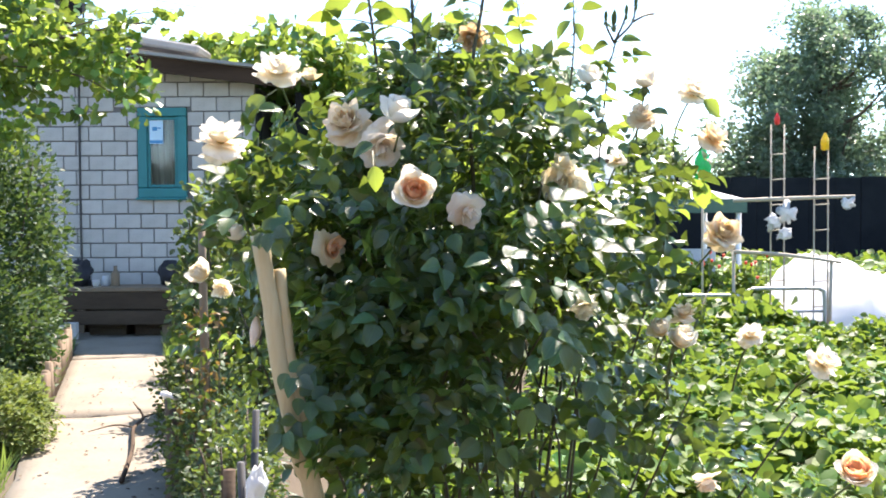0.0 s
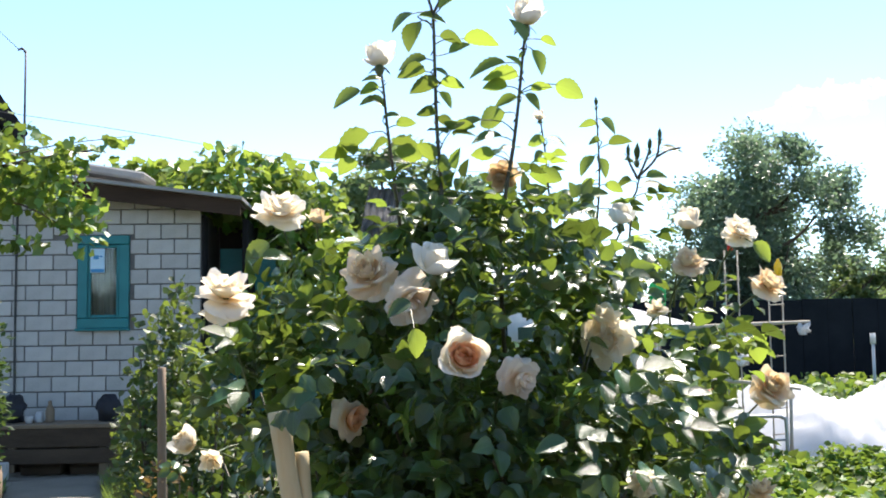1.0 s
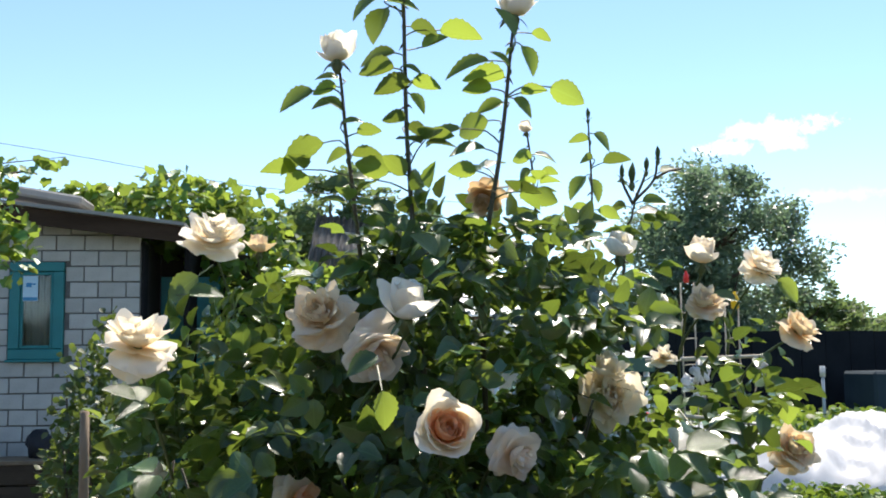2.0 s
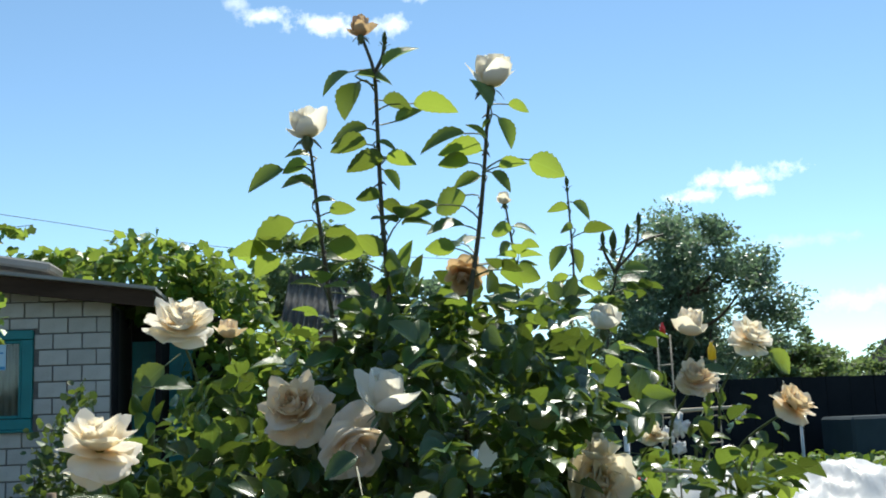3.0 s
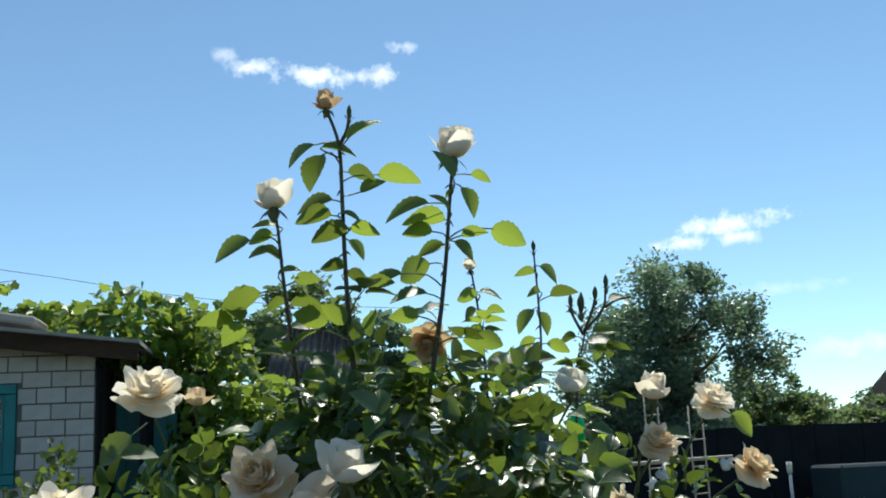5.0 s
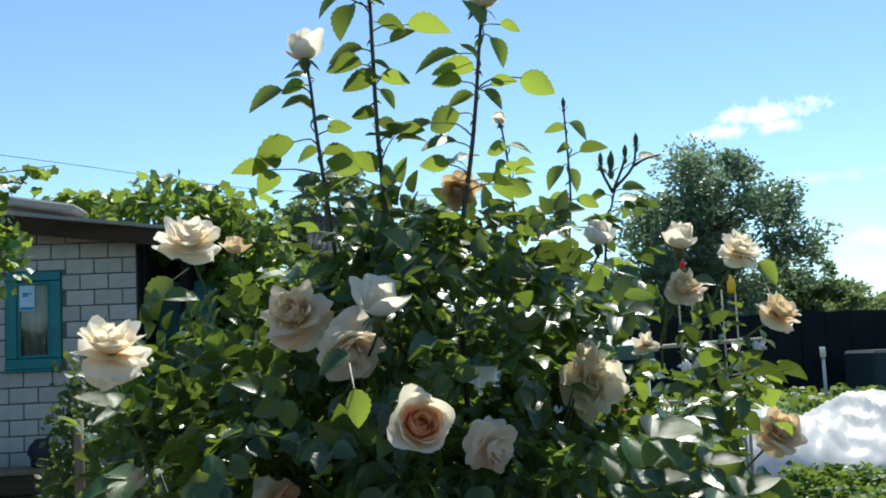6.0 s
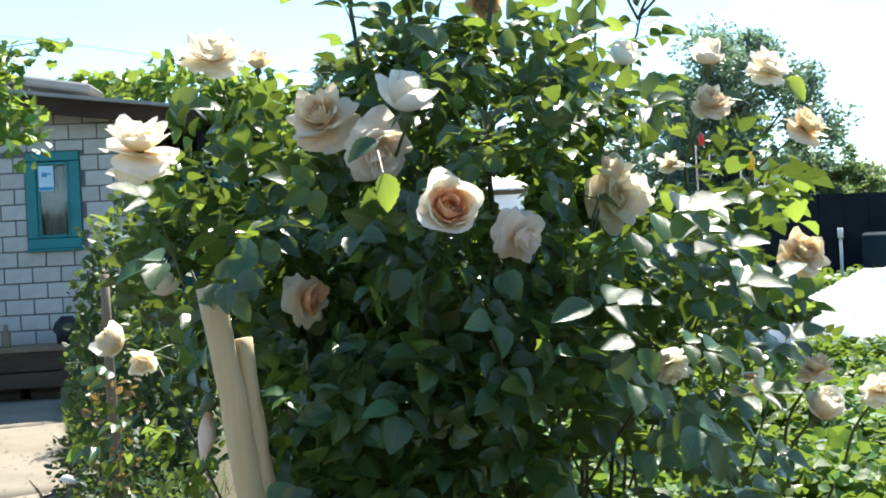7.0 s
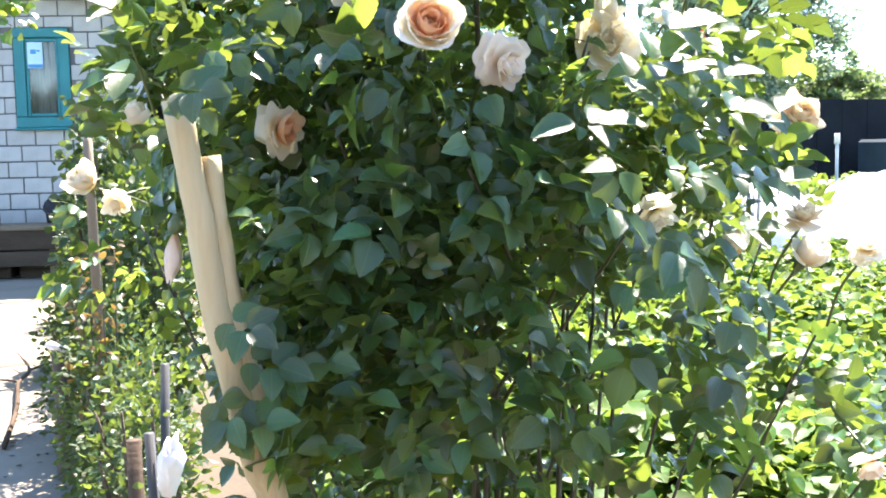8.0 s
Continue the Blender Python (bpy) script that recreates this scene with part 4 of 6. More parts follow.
film_sheet = tagged(part("film_cover", film_mesh(), TARP, smooth=True), "bright white plastic film draped over a low tunnel", "film cover")
lathed("bucket", [(0.075, 0), (0.1, 0.2), (0.105, 0.205)], GREY_PANEL, (4.15, 10.35, 0.0), "grey bucket standing before the film", "bucket")

# garden pavilion with a pale cloth roof
pavilion = thing("pavilion", "garden pavilion with white cloth roof and green valance", "pavilion", (2.38, 13.4, 0))
pv = bmesh.new()
apex = pv.verts.new((0, 0, 1.60))
ring = [pv.verts.new((x, y, 1.32)) for x, y in ((-0.85, -0.8), (0.85, -0.8), (0.85, 0.8), (-0.85, 0.8))]
for k in range(4):
    pv.faces.new((apex, ring[k], ring[(k + 1) % 4]))
bmesh.ops.subdivide_edges(pv, edges=pv.edges[:], cuts=3, use_grid_fill=True)
bmesh.ops.solidify(pv, geom=pv.faces[:], thickness=0.01)
part("roof_cloth", pv, CANOPY_WHITE, pavilion, "white cloth roof")
for x0, y0, x1, y1 in ((-0.86, -0.82, 0.86, -0.80), (-0.86, 0.80, 0.86, 0.82), (-0.88, -0.80, -0.86, 0.80), (0.86, -0.80, 0.88, 0.80)):
    box_part("valance", (x0, y0, 1.17), (x1, y1, 1.32), CANOPY_GREEN, pavilion, 0, "dull green hanging valance")
for x in (-0.8, 0.8):
    for y in (-0.75, 0.75):
        tube("post", [(x, y, -0.1), (x, y, 1.3)], [0.03, 0.03], WHITE_PAINT, pavilion, 8)
box_part("side_panel", (-0.8, -0.77, 0.05), (0.55, -0.74, 0.78), GREY_PANEL, pavilion, 0.004, "pale grey low side panel")

# low shelter of pale sheets between the arbour and the pavilion
shelter = thing("sheet_shelter", "low shelter with pale blue sheet walls and white roof", "shelter", (1.4, 14.4, 0))
box_part("wall_sheet", (-0.72, 0.0, -0.05), (-0.02, 0.03, 1.78), BLUE_SHEET, shelter, 0.004, "pale blue sheet wall")
box_part("wall_sheet", (0.0, 0.0, -0.05), (0.72, 0.03, 1.78), WHITE_PAINT, shelter, 0.004, "white sheet wall")
box_part("side_sheet", (-0.72, 0.04, -0.05), (-0.69, 1.2, 1.78), BLUE_SHEET, shelter, 0.004)
box_part("side_sheet", (0.69, 0.04, -0.05), (0.72, 1.2, 1.78), WHITE_PAINT, shelter, 0.004)
box_part("eave_board", (-0.80, -0.10, 1.785), (0.80, -0.06, 1.83), DARK_WOOD, shelter, 0.004, "dark eave board")
cover = box_part("roof_sheet", (-0.82, 0.0, 0.0), (0.82, 1.4, 0.025), WHITE_PAINT, shelter, 0.004, "white sloping roof sheet")
cover.location, cover.rotation_euler = (0, -0.14, 1.832), (radians(14), 0, 0)

# trellis ladders, poles, rags and bottles
def ladder(place, turn, high, wide, label):
    ob = thing("trellis_ladder", label, "trellis", place, turn, "trellis ladders")
    for x in (-wide / 2, wide / 2):
        tube("rail", [(x, 0, -0.1), (x * 0.95, 0.01, high)], [0.008, 0.007], POLE, ob, 6)
    k = 0
    z = 0.3
    while z < high - 0.1:
        tube("rung", [(-wide / 2 - 0.01, 0, z), (wide / 2 + 0.01, 0, z + 0.01)], [0.006] * 2, POLE, ob, 5)
        z += 0.235
    return ob


ladder((3.09, 11.0, 0), 3, 1.99, 0.13, "thin pale wooden ladder trellis")
ladder((3.46, 10.9, 0), -2, 1.78, 0.13, "thin pale wooden ladder trellis with crossbar")
beam = thing("branch_pole", "long pale peeled branch lashed across the trellises", "pole")
tube("pole", [(2.65, 10.9, 1.285), (3.1, 10.88, 1.30), (3.75, 10.85, 1.32)], [0.018, 0.02, 0.014], POLE, beam, 7)
beam2 = thing("branch_pole", "crooked pale branch leaning in the bed", "pole")
tube("pole", [(2.55, 10.5, 0.83), (3.0, 10.5, 0.80), (3.5, 10.5, 0.73)], [0.018, 0.018, 0.012], POLE, beam2, 7)
tube("prop", [(2.56, 10.52, -0.1), (2.55, 10.52, 0.84)], [0.016, 0.014], POLE, beam2, 6)
tube("prop", [(3.4, 10.52, -0.1), (3.42, 10.52, 0.75)], [0.016, 0.014], POLE, beam2, 6)
for k, (x, z, s) in enumerate(((3.12, 1.17, 0.07), (3.0, 1.08, 0.06), (3.68, 1.25, 0.05), (3.1, 0.98, 0.05))):
    r = tagged(part("hanging_rag", lump(30 + k, s, (0.9, 0.18, 1.0), 1.3, 3), RAG, smooth=True), "torn white film scrap tied to a pole", "rag", "rags on the poles")
    r.matrix_world = pose(x, 10.84, z, 0, 20 * k, 0)
for x, z, mat, word, y in ((3.08, 2.04, BOTTLE_RED, "red", 11.0), (3.49, 1.82, BOTTLE_YELLOW, "yellow", 10.9), (2.44, 1.63, BOTTLE_GREEN, "green", 11.2)):
    big = 1.7 if word == "green" else (0.8 if word == "yellow" else 0.55)
    ob = lathed("plastic_bottle", [(0.01, 0), (0.045, 0.01), (0.048, 0.11), (0.044, 0.13), (0.018, 0.18), (0.016, 0.2)], mat, (x, y, z - 0.1 * big), word + " plastic bottle set upside down on a pole", "bottle")
    ob.scale = (big, big, big)
g_pole = thing("bottle_pole", "thin pole carrying a green plastic bottle", "pole", (2.44, 11.2, 0))
tube("pole", [(0, 0, -0.1), (0, 0, 1.5)], [0.012, 0.01], POLE, g_pole, 6)

rf = np.random.default_rng(71)
for k, (x, y) in enumerate(((2.35, 12.2), (2.7, 12.3), (3.05, 11.9))):
    fl = thing("red_flower_plant", "leafy plant with small bright red flowers", "plant", (x, y, 0), group="red flowers")
    pts, out = cloud_points(rf, 500, (0, 0, 0.35), (0.22, 0.22, 0.35), 0.3, seed=70 + k)
    foliage("foliage", rf, pts, 0.07, ROUND_LEAF, CROP_LEAF, fl, 0.6, kind="stuff")
    for i in range(7):
        fx, fz = rf.uniform(-0.18, 0.18), 0.5 + 0.3 * rf.uniform()
        tube("flower", [(fx, -0.19, fz), (fx + 0.004, -0.2, fz + 0.025)], [0.010, 0.018], RED_FLOWER, fl, 6, steps=1)
        tube("stem", [(fx, -0.17, 0.3), (fx, -0.19, fz)], [0.003, 0.003], STEM, fl, 4, steps=1)

# ---- boundary fence and distance ----
fence = thing("boundary_fence", "dark solid boundary fence of tall boards", "fence", kind="structure")
rs = random.Random(8)
for k in range(64):
    x = -4 + 0.5 * k
    box_part("board", (x, 21.6 + rs.uniform(0, 0.02), -0.1), (x + 0.49, 21.64 + rs.uniform(0, 0.02), 1.82 + rs.uniform(-0.02, 0.02)), FENCE, fence, 0)
tank = thing("water_tank", "blue-grey sheet metal tank before the fence", "tank", (10.95, 20.4, 0))
box_part("body", (-1.45, -0.6, 0.12), (1.45, 0.6, 1.05), TANK, tank, 0.05)
for x in (-1.2, 1.1):
    box_part("foot", (x, -0.5, -0.03), (x + 0.12, 0.5, 0.13), ROCK, tank, 0.01)
post = thing("marker_post", "thin grey post with a pale cap", "post", (7.68, 18.0, 0))
tube("pole", [(0, 0, -0.1), (0, 0, 1.0)], [0.024, 0.024], GREY_PANEL, post, 8)
tube("cap", [(0, 0, 1.0), (0, 0, 1.17)], [0.045, 0.042], RAG, post, 8)
shed = thing("slate_shed", "shed with weathered corrugated roof beyond the vine", "shed", (0.5, 15.4, 0))


def corrugated(w, d, waves, amp):
    bm = bmesh.new()
    n = waves * 6
    g = [[bm.verts.new((-w / 2 + w * i / n, d * j, amp * math.sin(2 * math.pi * i / 6) + 0.85 * d * j)) for i in range(n + 1)] for j in (0, 0.5, 1)]
    for j in range(2):
        for i in range(n):
            bm.faces.new((g[j][i], g[j][i + 1], g[j + 1][i + 1], g[j + 1][i]))
    bmesh.ops.solidify(bm, geom=bm.faces[:], thickness=0.01)
    return bm


sr = part("roof", corrugated(1.25, 1.0, 14, 0.026), SLATE, shed, smooth=True)
sr.location = (-0.32, 0, 2.42)
sr.rotation_euler = (0, radians(9), 0)
box_part("wall", (-0.85, 0.15, -0.05), (0.2, 1.1, 2.45), OLD_WOOD, shed)


def tree(name, label, x, y, height, crown, seed, count, size, mat, trunk=0.14, lean=0.0, limbs=9, clumps=26, category="tree"):
    """A trunk, limbs that fork from it, and a crown of many small leaves in uneven clumps."""
    rng = np.random.default_rng(seed)
    r2 = random.Random(seed)
    ob = thing(name, label, category, (x, y, 0))
    low = height - 2 * crown[2]
    top = Vector((lean, 0, height - 0.35 * crown[2]))
    tube("trunk", [(0, 0, -0.1), (lean * 0.2 + 0.05, 0.03, low * 0.6), (lean * 0.6, 0, height * 0.6), top], [trunk, trunk * 0.8, trunk * 0.5, trunk * 0.12], BARK, ob, 9, wobble=0.06, rng=r2)
    tips = []
    for k in range(limbs):
        a, f = k * 2.4 + r2.uniform(-0.4, 0.4), r2.uniform(0.35, 0.85)
        base = Vector((lean * f * 0.8, 0, height * f * 0.8))
        reach = r2.uniform(0.45, 0.66)
        tip = Vector((lean * f + crown[0] * reach * math.cos(a), crown[1] * reach * math.sin(a), min(height * 0.95, base.z + crown[2] * r2.uniform(0.2, 0.6))))
        tube("limb", [base, base.lerp(tip, 0.5) + Vector((0, 0, -0.05 * height)), tip], [trunk * 0.3, trunk * 0.16, trunk * 0.03], BARK, ob, 6)
        tips.append(tip)
    centre = np.array((lean * 0.7, 0, height - crown[2]))
    sets = []
    for k in range(clumps):
        d = unit(rng, 1)[0]
        rad = rng.uniform(0.12, 1.0) ** 0.6
        c = centre + d * np.array(crown) * rad
        s = rng.uniform(0.12, 0.25) * np.array((crown[0], crown[1], crown[2] * 0.8))
        p, _ = cloud_points(rng, count // clumps, c, s, 0.2, seed=seed + k)
        sets.append(p)
    pts = np.concatenate(sets)
    foliage("crown", rng, pts, size, SIMPLE, mat, ob, 0.4, kind="stuff")
    return ob


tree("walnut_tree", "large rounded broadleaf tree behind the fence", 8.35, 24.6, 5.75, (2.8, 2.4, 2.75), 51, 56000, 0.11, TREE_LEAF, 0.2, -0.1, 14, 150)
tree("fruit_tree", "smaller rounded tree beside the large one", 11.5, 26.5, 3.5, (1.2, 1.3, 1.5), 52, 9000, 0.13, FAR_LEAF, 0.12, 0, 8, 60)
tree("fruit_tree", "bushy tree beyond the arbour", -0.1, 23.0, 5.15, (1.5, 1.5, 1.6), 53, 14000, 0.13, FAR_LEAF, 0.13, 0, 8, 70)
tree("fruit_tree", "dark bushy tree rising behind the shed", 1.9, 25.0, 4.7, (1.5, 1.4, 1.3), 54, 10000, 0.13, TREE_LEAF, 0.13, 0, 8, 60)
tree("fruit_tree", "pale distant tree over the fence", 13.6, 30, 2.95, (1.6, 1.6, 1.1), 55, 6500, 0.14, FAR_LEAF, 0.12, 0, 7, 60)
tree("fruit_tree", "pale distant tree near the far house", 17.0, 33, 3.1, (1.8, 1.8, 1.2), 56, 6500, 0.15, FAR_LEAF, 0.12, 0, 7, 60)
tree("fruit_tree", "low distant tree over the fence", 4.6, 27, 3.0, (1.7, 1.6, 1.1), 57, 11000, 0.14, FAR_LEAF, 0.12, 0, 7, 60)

far_house = thing("far_house", "distant house with dark tiled gable roof", "house", (21.7, 33.5, 0))
box_part("wall", (-1.8, 0, -0.1), (2.2, 4, 2.45), FENCE, far_house)
fr = bmesh.new()
v = [fr.verts.new(p) for p in ((-2.1, -0.3, 2.5), (2.5, -0.3, 2.5), (0.2, -0.3, 4.7), (-2.1, 4.3, 2.5), (2.5, 4.3, 2.5), (0.2, 4.3, 4.7))]
for f in ((0, 1, 2), (5, 4, 3), (0, 2, 5, 3), (1, 4, 5, 2), (0, 3, 4, 1)):
    fr.faces.new([v[i] for i in f])
part("roof", fr, ROOF_DARK, far_house)

# distant woods all round the horizon
rng = np.random.default_rng(61)
ang = rng.uniform(0, 2 * math.pi, 26000)
dist = rng.uniform(75, 110, 26000)
hh = np.array([3.0 + 2.2 * noise.noise(Vector((math.cos(a) * 9, math.sin(a) * 9, 0))) + 1.2 * noise.noise(Vector((math.cos(a) * 40, math.sin(a) * 40, 1))) for a in ang])
far = np.stack([np.sin(ang) * dist, np.cos(ang) * dist, hh * rng.uniform(0, 1, 26000)], 1)
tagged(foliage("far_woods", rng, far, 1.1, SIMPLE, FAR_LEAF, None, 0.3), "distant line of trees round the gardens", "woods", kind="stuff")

# ---- the rose bush ----
BUSH = Vector((0.04, 2.95, 0.0))
bush = thing("rose_bush", "tall rose bush with cream and peach blooms beside the path", "rose bush", tuple(BUSH))
INV = Matrix.Translation(-BUSH)
leaf_mesh = scatter("leaf", LEAFLET, [np.eye(4)])
leaf_mesh.shade_smooth()
lit_leaf_mesh = leaf_mesh.copy()
lit_leaf_mesh.materials.append(LIT_SHOOT_LEAF)
BLOOMS = []


def in_bush(ob, m):
    ob.parent = bush
    ob.matrix_basis = INV @ m
    return ob


def leaf_frame(p, tip, normal, length, width=1.0):
    return Matrix(frames_from([p], [tip], [normal], [length], [width])[0].tolist())


def leaf_part(p, tip, normal, length, width=1.0, mesh=None):
    """One leaflet of its own."""
    return in_bush(part("leaf", mesh or leaf_mesh, ROSE_LEAF), leaf_frame(p, tip, normal, length, width))


def cane(points, thick, taper=0.45):
    n = len(points)
    ob = part("cane", joined("cane", [tube_data(points, [thick * (1 - (1 - taper) * i / (n - 1)) for i in range(n)], 7)]), CANE, None, smooth=True)
    in_bush(ob, Matrix.Identity(4))
    return ob


def thorns(points, every, seed):
    """Small hooked thorns along a cane, joined into one part."""
    r = random.Random(seed)
    pieces = []
    for a, b in zip(points, points[1:]):
        a, b = Vector(a), Vector(b)
        for k in range(max(1, int((b - a).length / every))):
            p = a.lerp(b, r.random())
            d = Vector((r.uniform(-1, 1), r.uniform(-1, 0.2), -0.25)).normalized()
            pieces.append(tube_data([p, p + d * 0.005, p + d * 0.009 + Vector((0, 0, -0.003))], [0.0022, 0.0013, 0.0002], 4, 1))
    return pieces


def sprig(name, depth, rows, shoot):
    """Leaflets of one long shoot, each on its own stalk, placed to fit the camera's view: base and tip in x and z, and
    how far each faces the camera.
    """
    r = random.Random(name)
    line = []
    for p, q in zip(shoot, shoot[1:]):
        line += [Vector(p).lerp(Vector(q), k / 8) for k in range(8)]
    line.append(Vector(shoot[-1]))
    for x0, z0, x1, z1, face in rows:
        base = Vector((x0, depth + r.uniform(-0.025, 0.02), z0))
        tip = Vector((x1 - x0, r.uniform(-0.018, 0.012), z1 - z0))
        side = tip.cross(Vector((0, 1, 0))).normalized()
        if side.z < 0:
            side = -side
        f = min(1.0, max(0.45, face) / 0.72) * r.uniform(0.8, 1.0)
        normal = Vector((0, -1, 0)) * f * (1 if r.random() < 0.5 else -1) + side * math.sqrt(max(0.0, 1 - f * f))
        leaf_part(base, tip, normal, tip.length * 1.06, r.uniform(0.84, 1.02), lit_leaf_mesh)
        root = min(line, key=lambda p: (p + Vector((0, 0, 0.012)) - base).length)
        bend = root.lerp(base, 0.6) - tip.normalized() * min(0.012, 0.3 * (root - base).length) + Vector((0, 0, 0.002))
        in_bush(part("leaf_stalk", joined("stalk", [tube_data([root, bend, base, base + tip * 0.05], [0.0012, 0.001, 0.0009, 0.0006], 4, 2)]), STEM, None), Matrix.Identity(4))


PETAL_MESHES = {}


def petal_mesh(style, ring, palette, length, a0, a1, wide, ruffle, variant):
    """One curved petal that wraps round the bloom's axis; along runs from its base to its rim."""
    key = (style, ring, palette, variant)
    if key in PETAL_MESHES:
        return PETAL_MESHES[key]
    r = random.Random(str(key))
    nu, nv, steps = 10, 9, 24
    rho, h = 0.035, 0.0
    line = [(rho, h)]
    for j in range(1, steps + 1):
        v = j / steps
        a = radians(a0 + (a1 - a0) * v + ((14 if style in ("cup", "bud") else 34) * max(0, v - 0.78) / 0.22 if ring > 1 else 0))
        rho = max(0.03, rho + length / steps * math.sin(a))
        h += length / steps * math.cos(a)
        line.append((rho, h))
    ph, ph2, dip = r.uniform(0, 6), r.uniform(0, 6), 0.0 if style == "cup" else r.uniform(0.0, 0.07)
    verts, faces, along = [], [], []
    for j in range(nv + 1):
        v = j / nv
        w = wide * (0.36 + 0.64 * math.sin(min(1.0, v * 1.3) * math.pi / 2))
        for i in range(nu + 1):
            u = 2 * i / nu - 1
            # the rim is a rounded arc with a shallow dip and a wavy edge
            cut = 1 - ROUND[style] * (1 - math.sqrt(1 - 0.97 * u * u)) - dip * max(0.0, 1 - 3 * abs(u)) + (0.015 if style == "cup" else 0.03) * math.sin(4.3 * u + ph2)
            s = steps * min(1.0, max(0.0, v * (1 - (1 - cut) * v)))
            k = min(steps - 1, int(s))
            rho = line[k][0] + (line[k + 1][0] - line[k][0]) * (s - k)
            h = line[k][1] + (line[k + 1][1] - line[k][1]) * (s - k)
            squeeze = 1 - 0.12 * v ** 4
            ang = max(-1.9, min(1.9, u * w * squeeze / max(rho, 0.16)))
            wave = length * v * v * (ruffle * math.sin(2.9 * u + ph + 2.2 * v) + 0.45 * ruffle * math.sin(6.1 * u + ph2))
            wrinkle = 0.10 * length * v * ruffle ** 0.5 * noise.noise(Vector((2.6 * u + ph * 9, 2.2 * v, ph2)))
            roll = -0.05 * length * max(0.0, v - 0.8) / 0.2 * (1 - u * u)
            rr = max(0.02, rho + wave * 0.8 + wrinkle - 0.05 * length * v * (1 - u * u))
            verts.append((rr * math.cos(ang), rr * math.sin(ang), h + wave * 0.55 + wrinkle * 0.6 + roll))
            along.append(v)
    for j in range(nv):
        for i in range(nu):
            q = j * (nu + 1) + i
            faces.append((q, q + 1, q + nu + 2, q + nu + 1))
    me = bpy.data.meshes.new("petal")
    me.from_pydata(verts, [], faces)
    me.attributes.new("along", "FLOAT", "POINT").data.foreach_set("value", along)
    me.update()
    me.shade_smooth()
    me.materials.append(PETAL[palette])
    PETAL_MESHES[key] = me
    return me


ROUND = {"full": 0.38, "open": 0.24, "cup": 0.2, "bud": 0.5, "loose": 0.22, "blown": 0.2}
# rings of petals: how many, length, angle from the axis at base and rim, half width, ruffle
STYLES = {
    "full": [(3, 0.40, 26, -30, 0.24, 0.05), (4, 0.52, 40, -30, 0.36, 0.06), (5, 0.66, 52, -26, 0.48, 0.07), (5, 0.80, 60, -20, 0.64, 0.08), (5, 0.92, 66, -10, 0.80, 0.08), (5, 1.00, 74, 2, 0.92, 0.09), (4, 1.04, 84, 22, 0.98, 0.11)],
    "open": [(4, 0.52, 20, -16, 0.36, 0.16), (5, 0.74, 36, -8, 0.48, 0.18), (5, 0.88, 54, 4, 0.62, 0.19), (5, 0.98, 74, 30, 0.70, 0.18), (4, 1.02, 100, 84, 0.78, 0.17), (4, 1.00, 122, 132, 0.76, 0.15)],
    "cup": [(3, 0.74, 36, -50, 0.34, 0.05), (4, 0.80, 52, -48, 0.46, 0.09), (5, 0.83, 64, -42, 0.56, 0.11), (5, 0.82, 72, -34, 0.62, 0.13), (2, 0.78, 84, 16, 0.64, 0.18)],
    "bud": [(3, 1.0, 26, -34, 0.24, 0.02), (3, 1.02, 30, -32, 0.28, 0.02), (3, 0.98, 32, -30, 0.30, 0.03)],
    "loose": [(3, 0.5, 26, -26, 0.36, 0.16), (4, 0.72, 46, -20, 0.52, 0.18), (5, 0.88, 64, 0, 0.66, 0.18), (5, 0.96, 88, 38, 0.74, 0.17), (4, 1.00, 112, 92, 0.74, 0.15)],
    "blown": [(4, 0.48, 30, -34, 0.36, 0.20), (5, 0.64, 50, -28, 0.48, 0.22), (6, 0.78, 66, -14, 0.58, 0.24), (6, 0.88, 84, 6, 0.66, 0.25), (6, 0.96, 104, 40, 0.72, 0.24), (5, 0.98, 124, 88, 0.74, 0.20)],
}
sepal = leaf_template(0.34, 0, 0.1, 0.25, 4, 0.35)
CALYX = {}


def calyx_mesh(style):
    if style in CALYX:
        return CALYX[style]
    verts, faces = [], []
    for k in range(6):
        z, r = ((-0.34, 0.03), (-0.26, 0.10), (-0.14, 0.15), (-0.05, 0.14), (0.02, 0.10), (0.05, 0.03))[k]
        for i in range(8):
            verts.append((r * math.cos(i * math.pi / 4), r * math.sin(i * math.pi / 4), z))
        if k:
            for i in range(8):
                faces.append(((k - 1) * 8 + i, (k - 1) * 8 + (i + 1) % 8, k * 8 + (i + 1) % 8, k * 8 + i))
    for k in range(5):
        a = 2 * math.pi * k / 5
        d = Vector((math.cos(a), math.sin(a), 0.9 if style == "bud" else -0.55))
        m = frames_from([(0.1 * d.x, 0.1 * d.y, -0.03)], [d], [Vector((d.x * 0.3, d.y * 0.3, 1))], [0.36])[0]
        base = len(verts)
        verts += [tuple(m[:3, :3] @ np.array(p) + m[:3, 3]) for p in sepal[0]]
        faces += [tuple(i + base for i in f) for f in sepal[1]]
    me = joined("calyx", [(verts, faces)])
    me.shade_smooth()
    me.materials.append(STEM)
    CALYX[style] = me
    return me


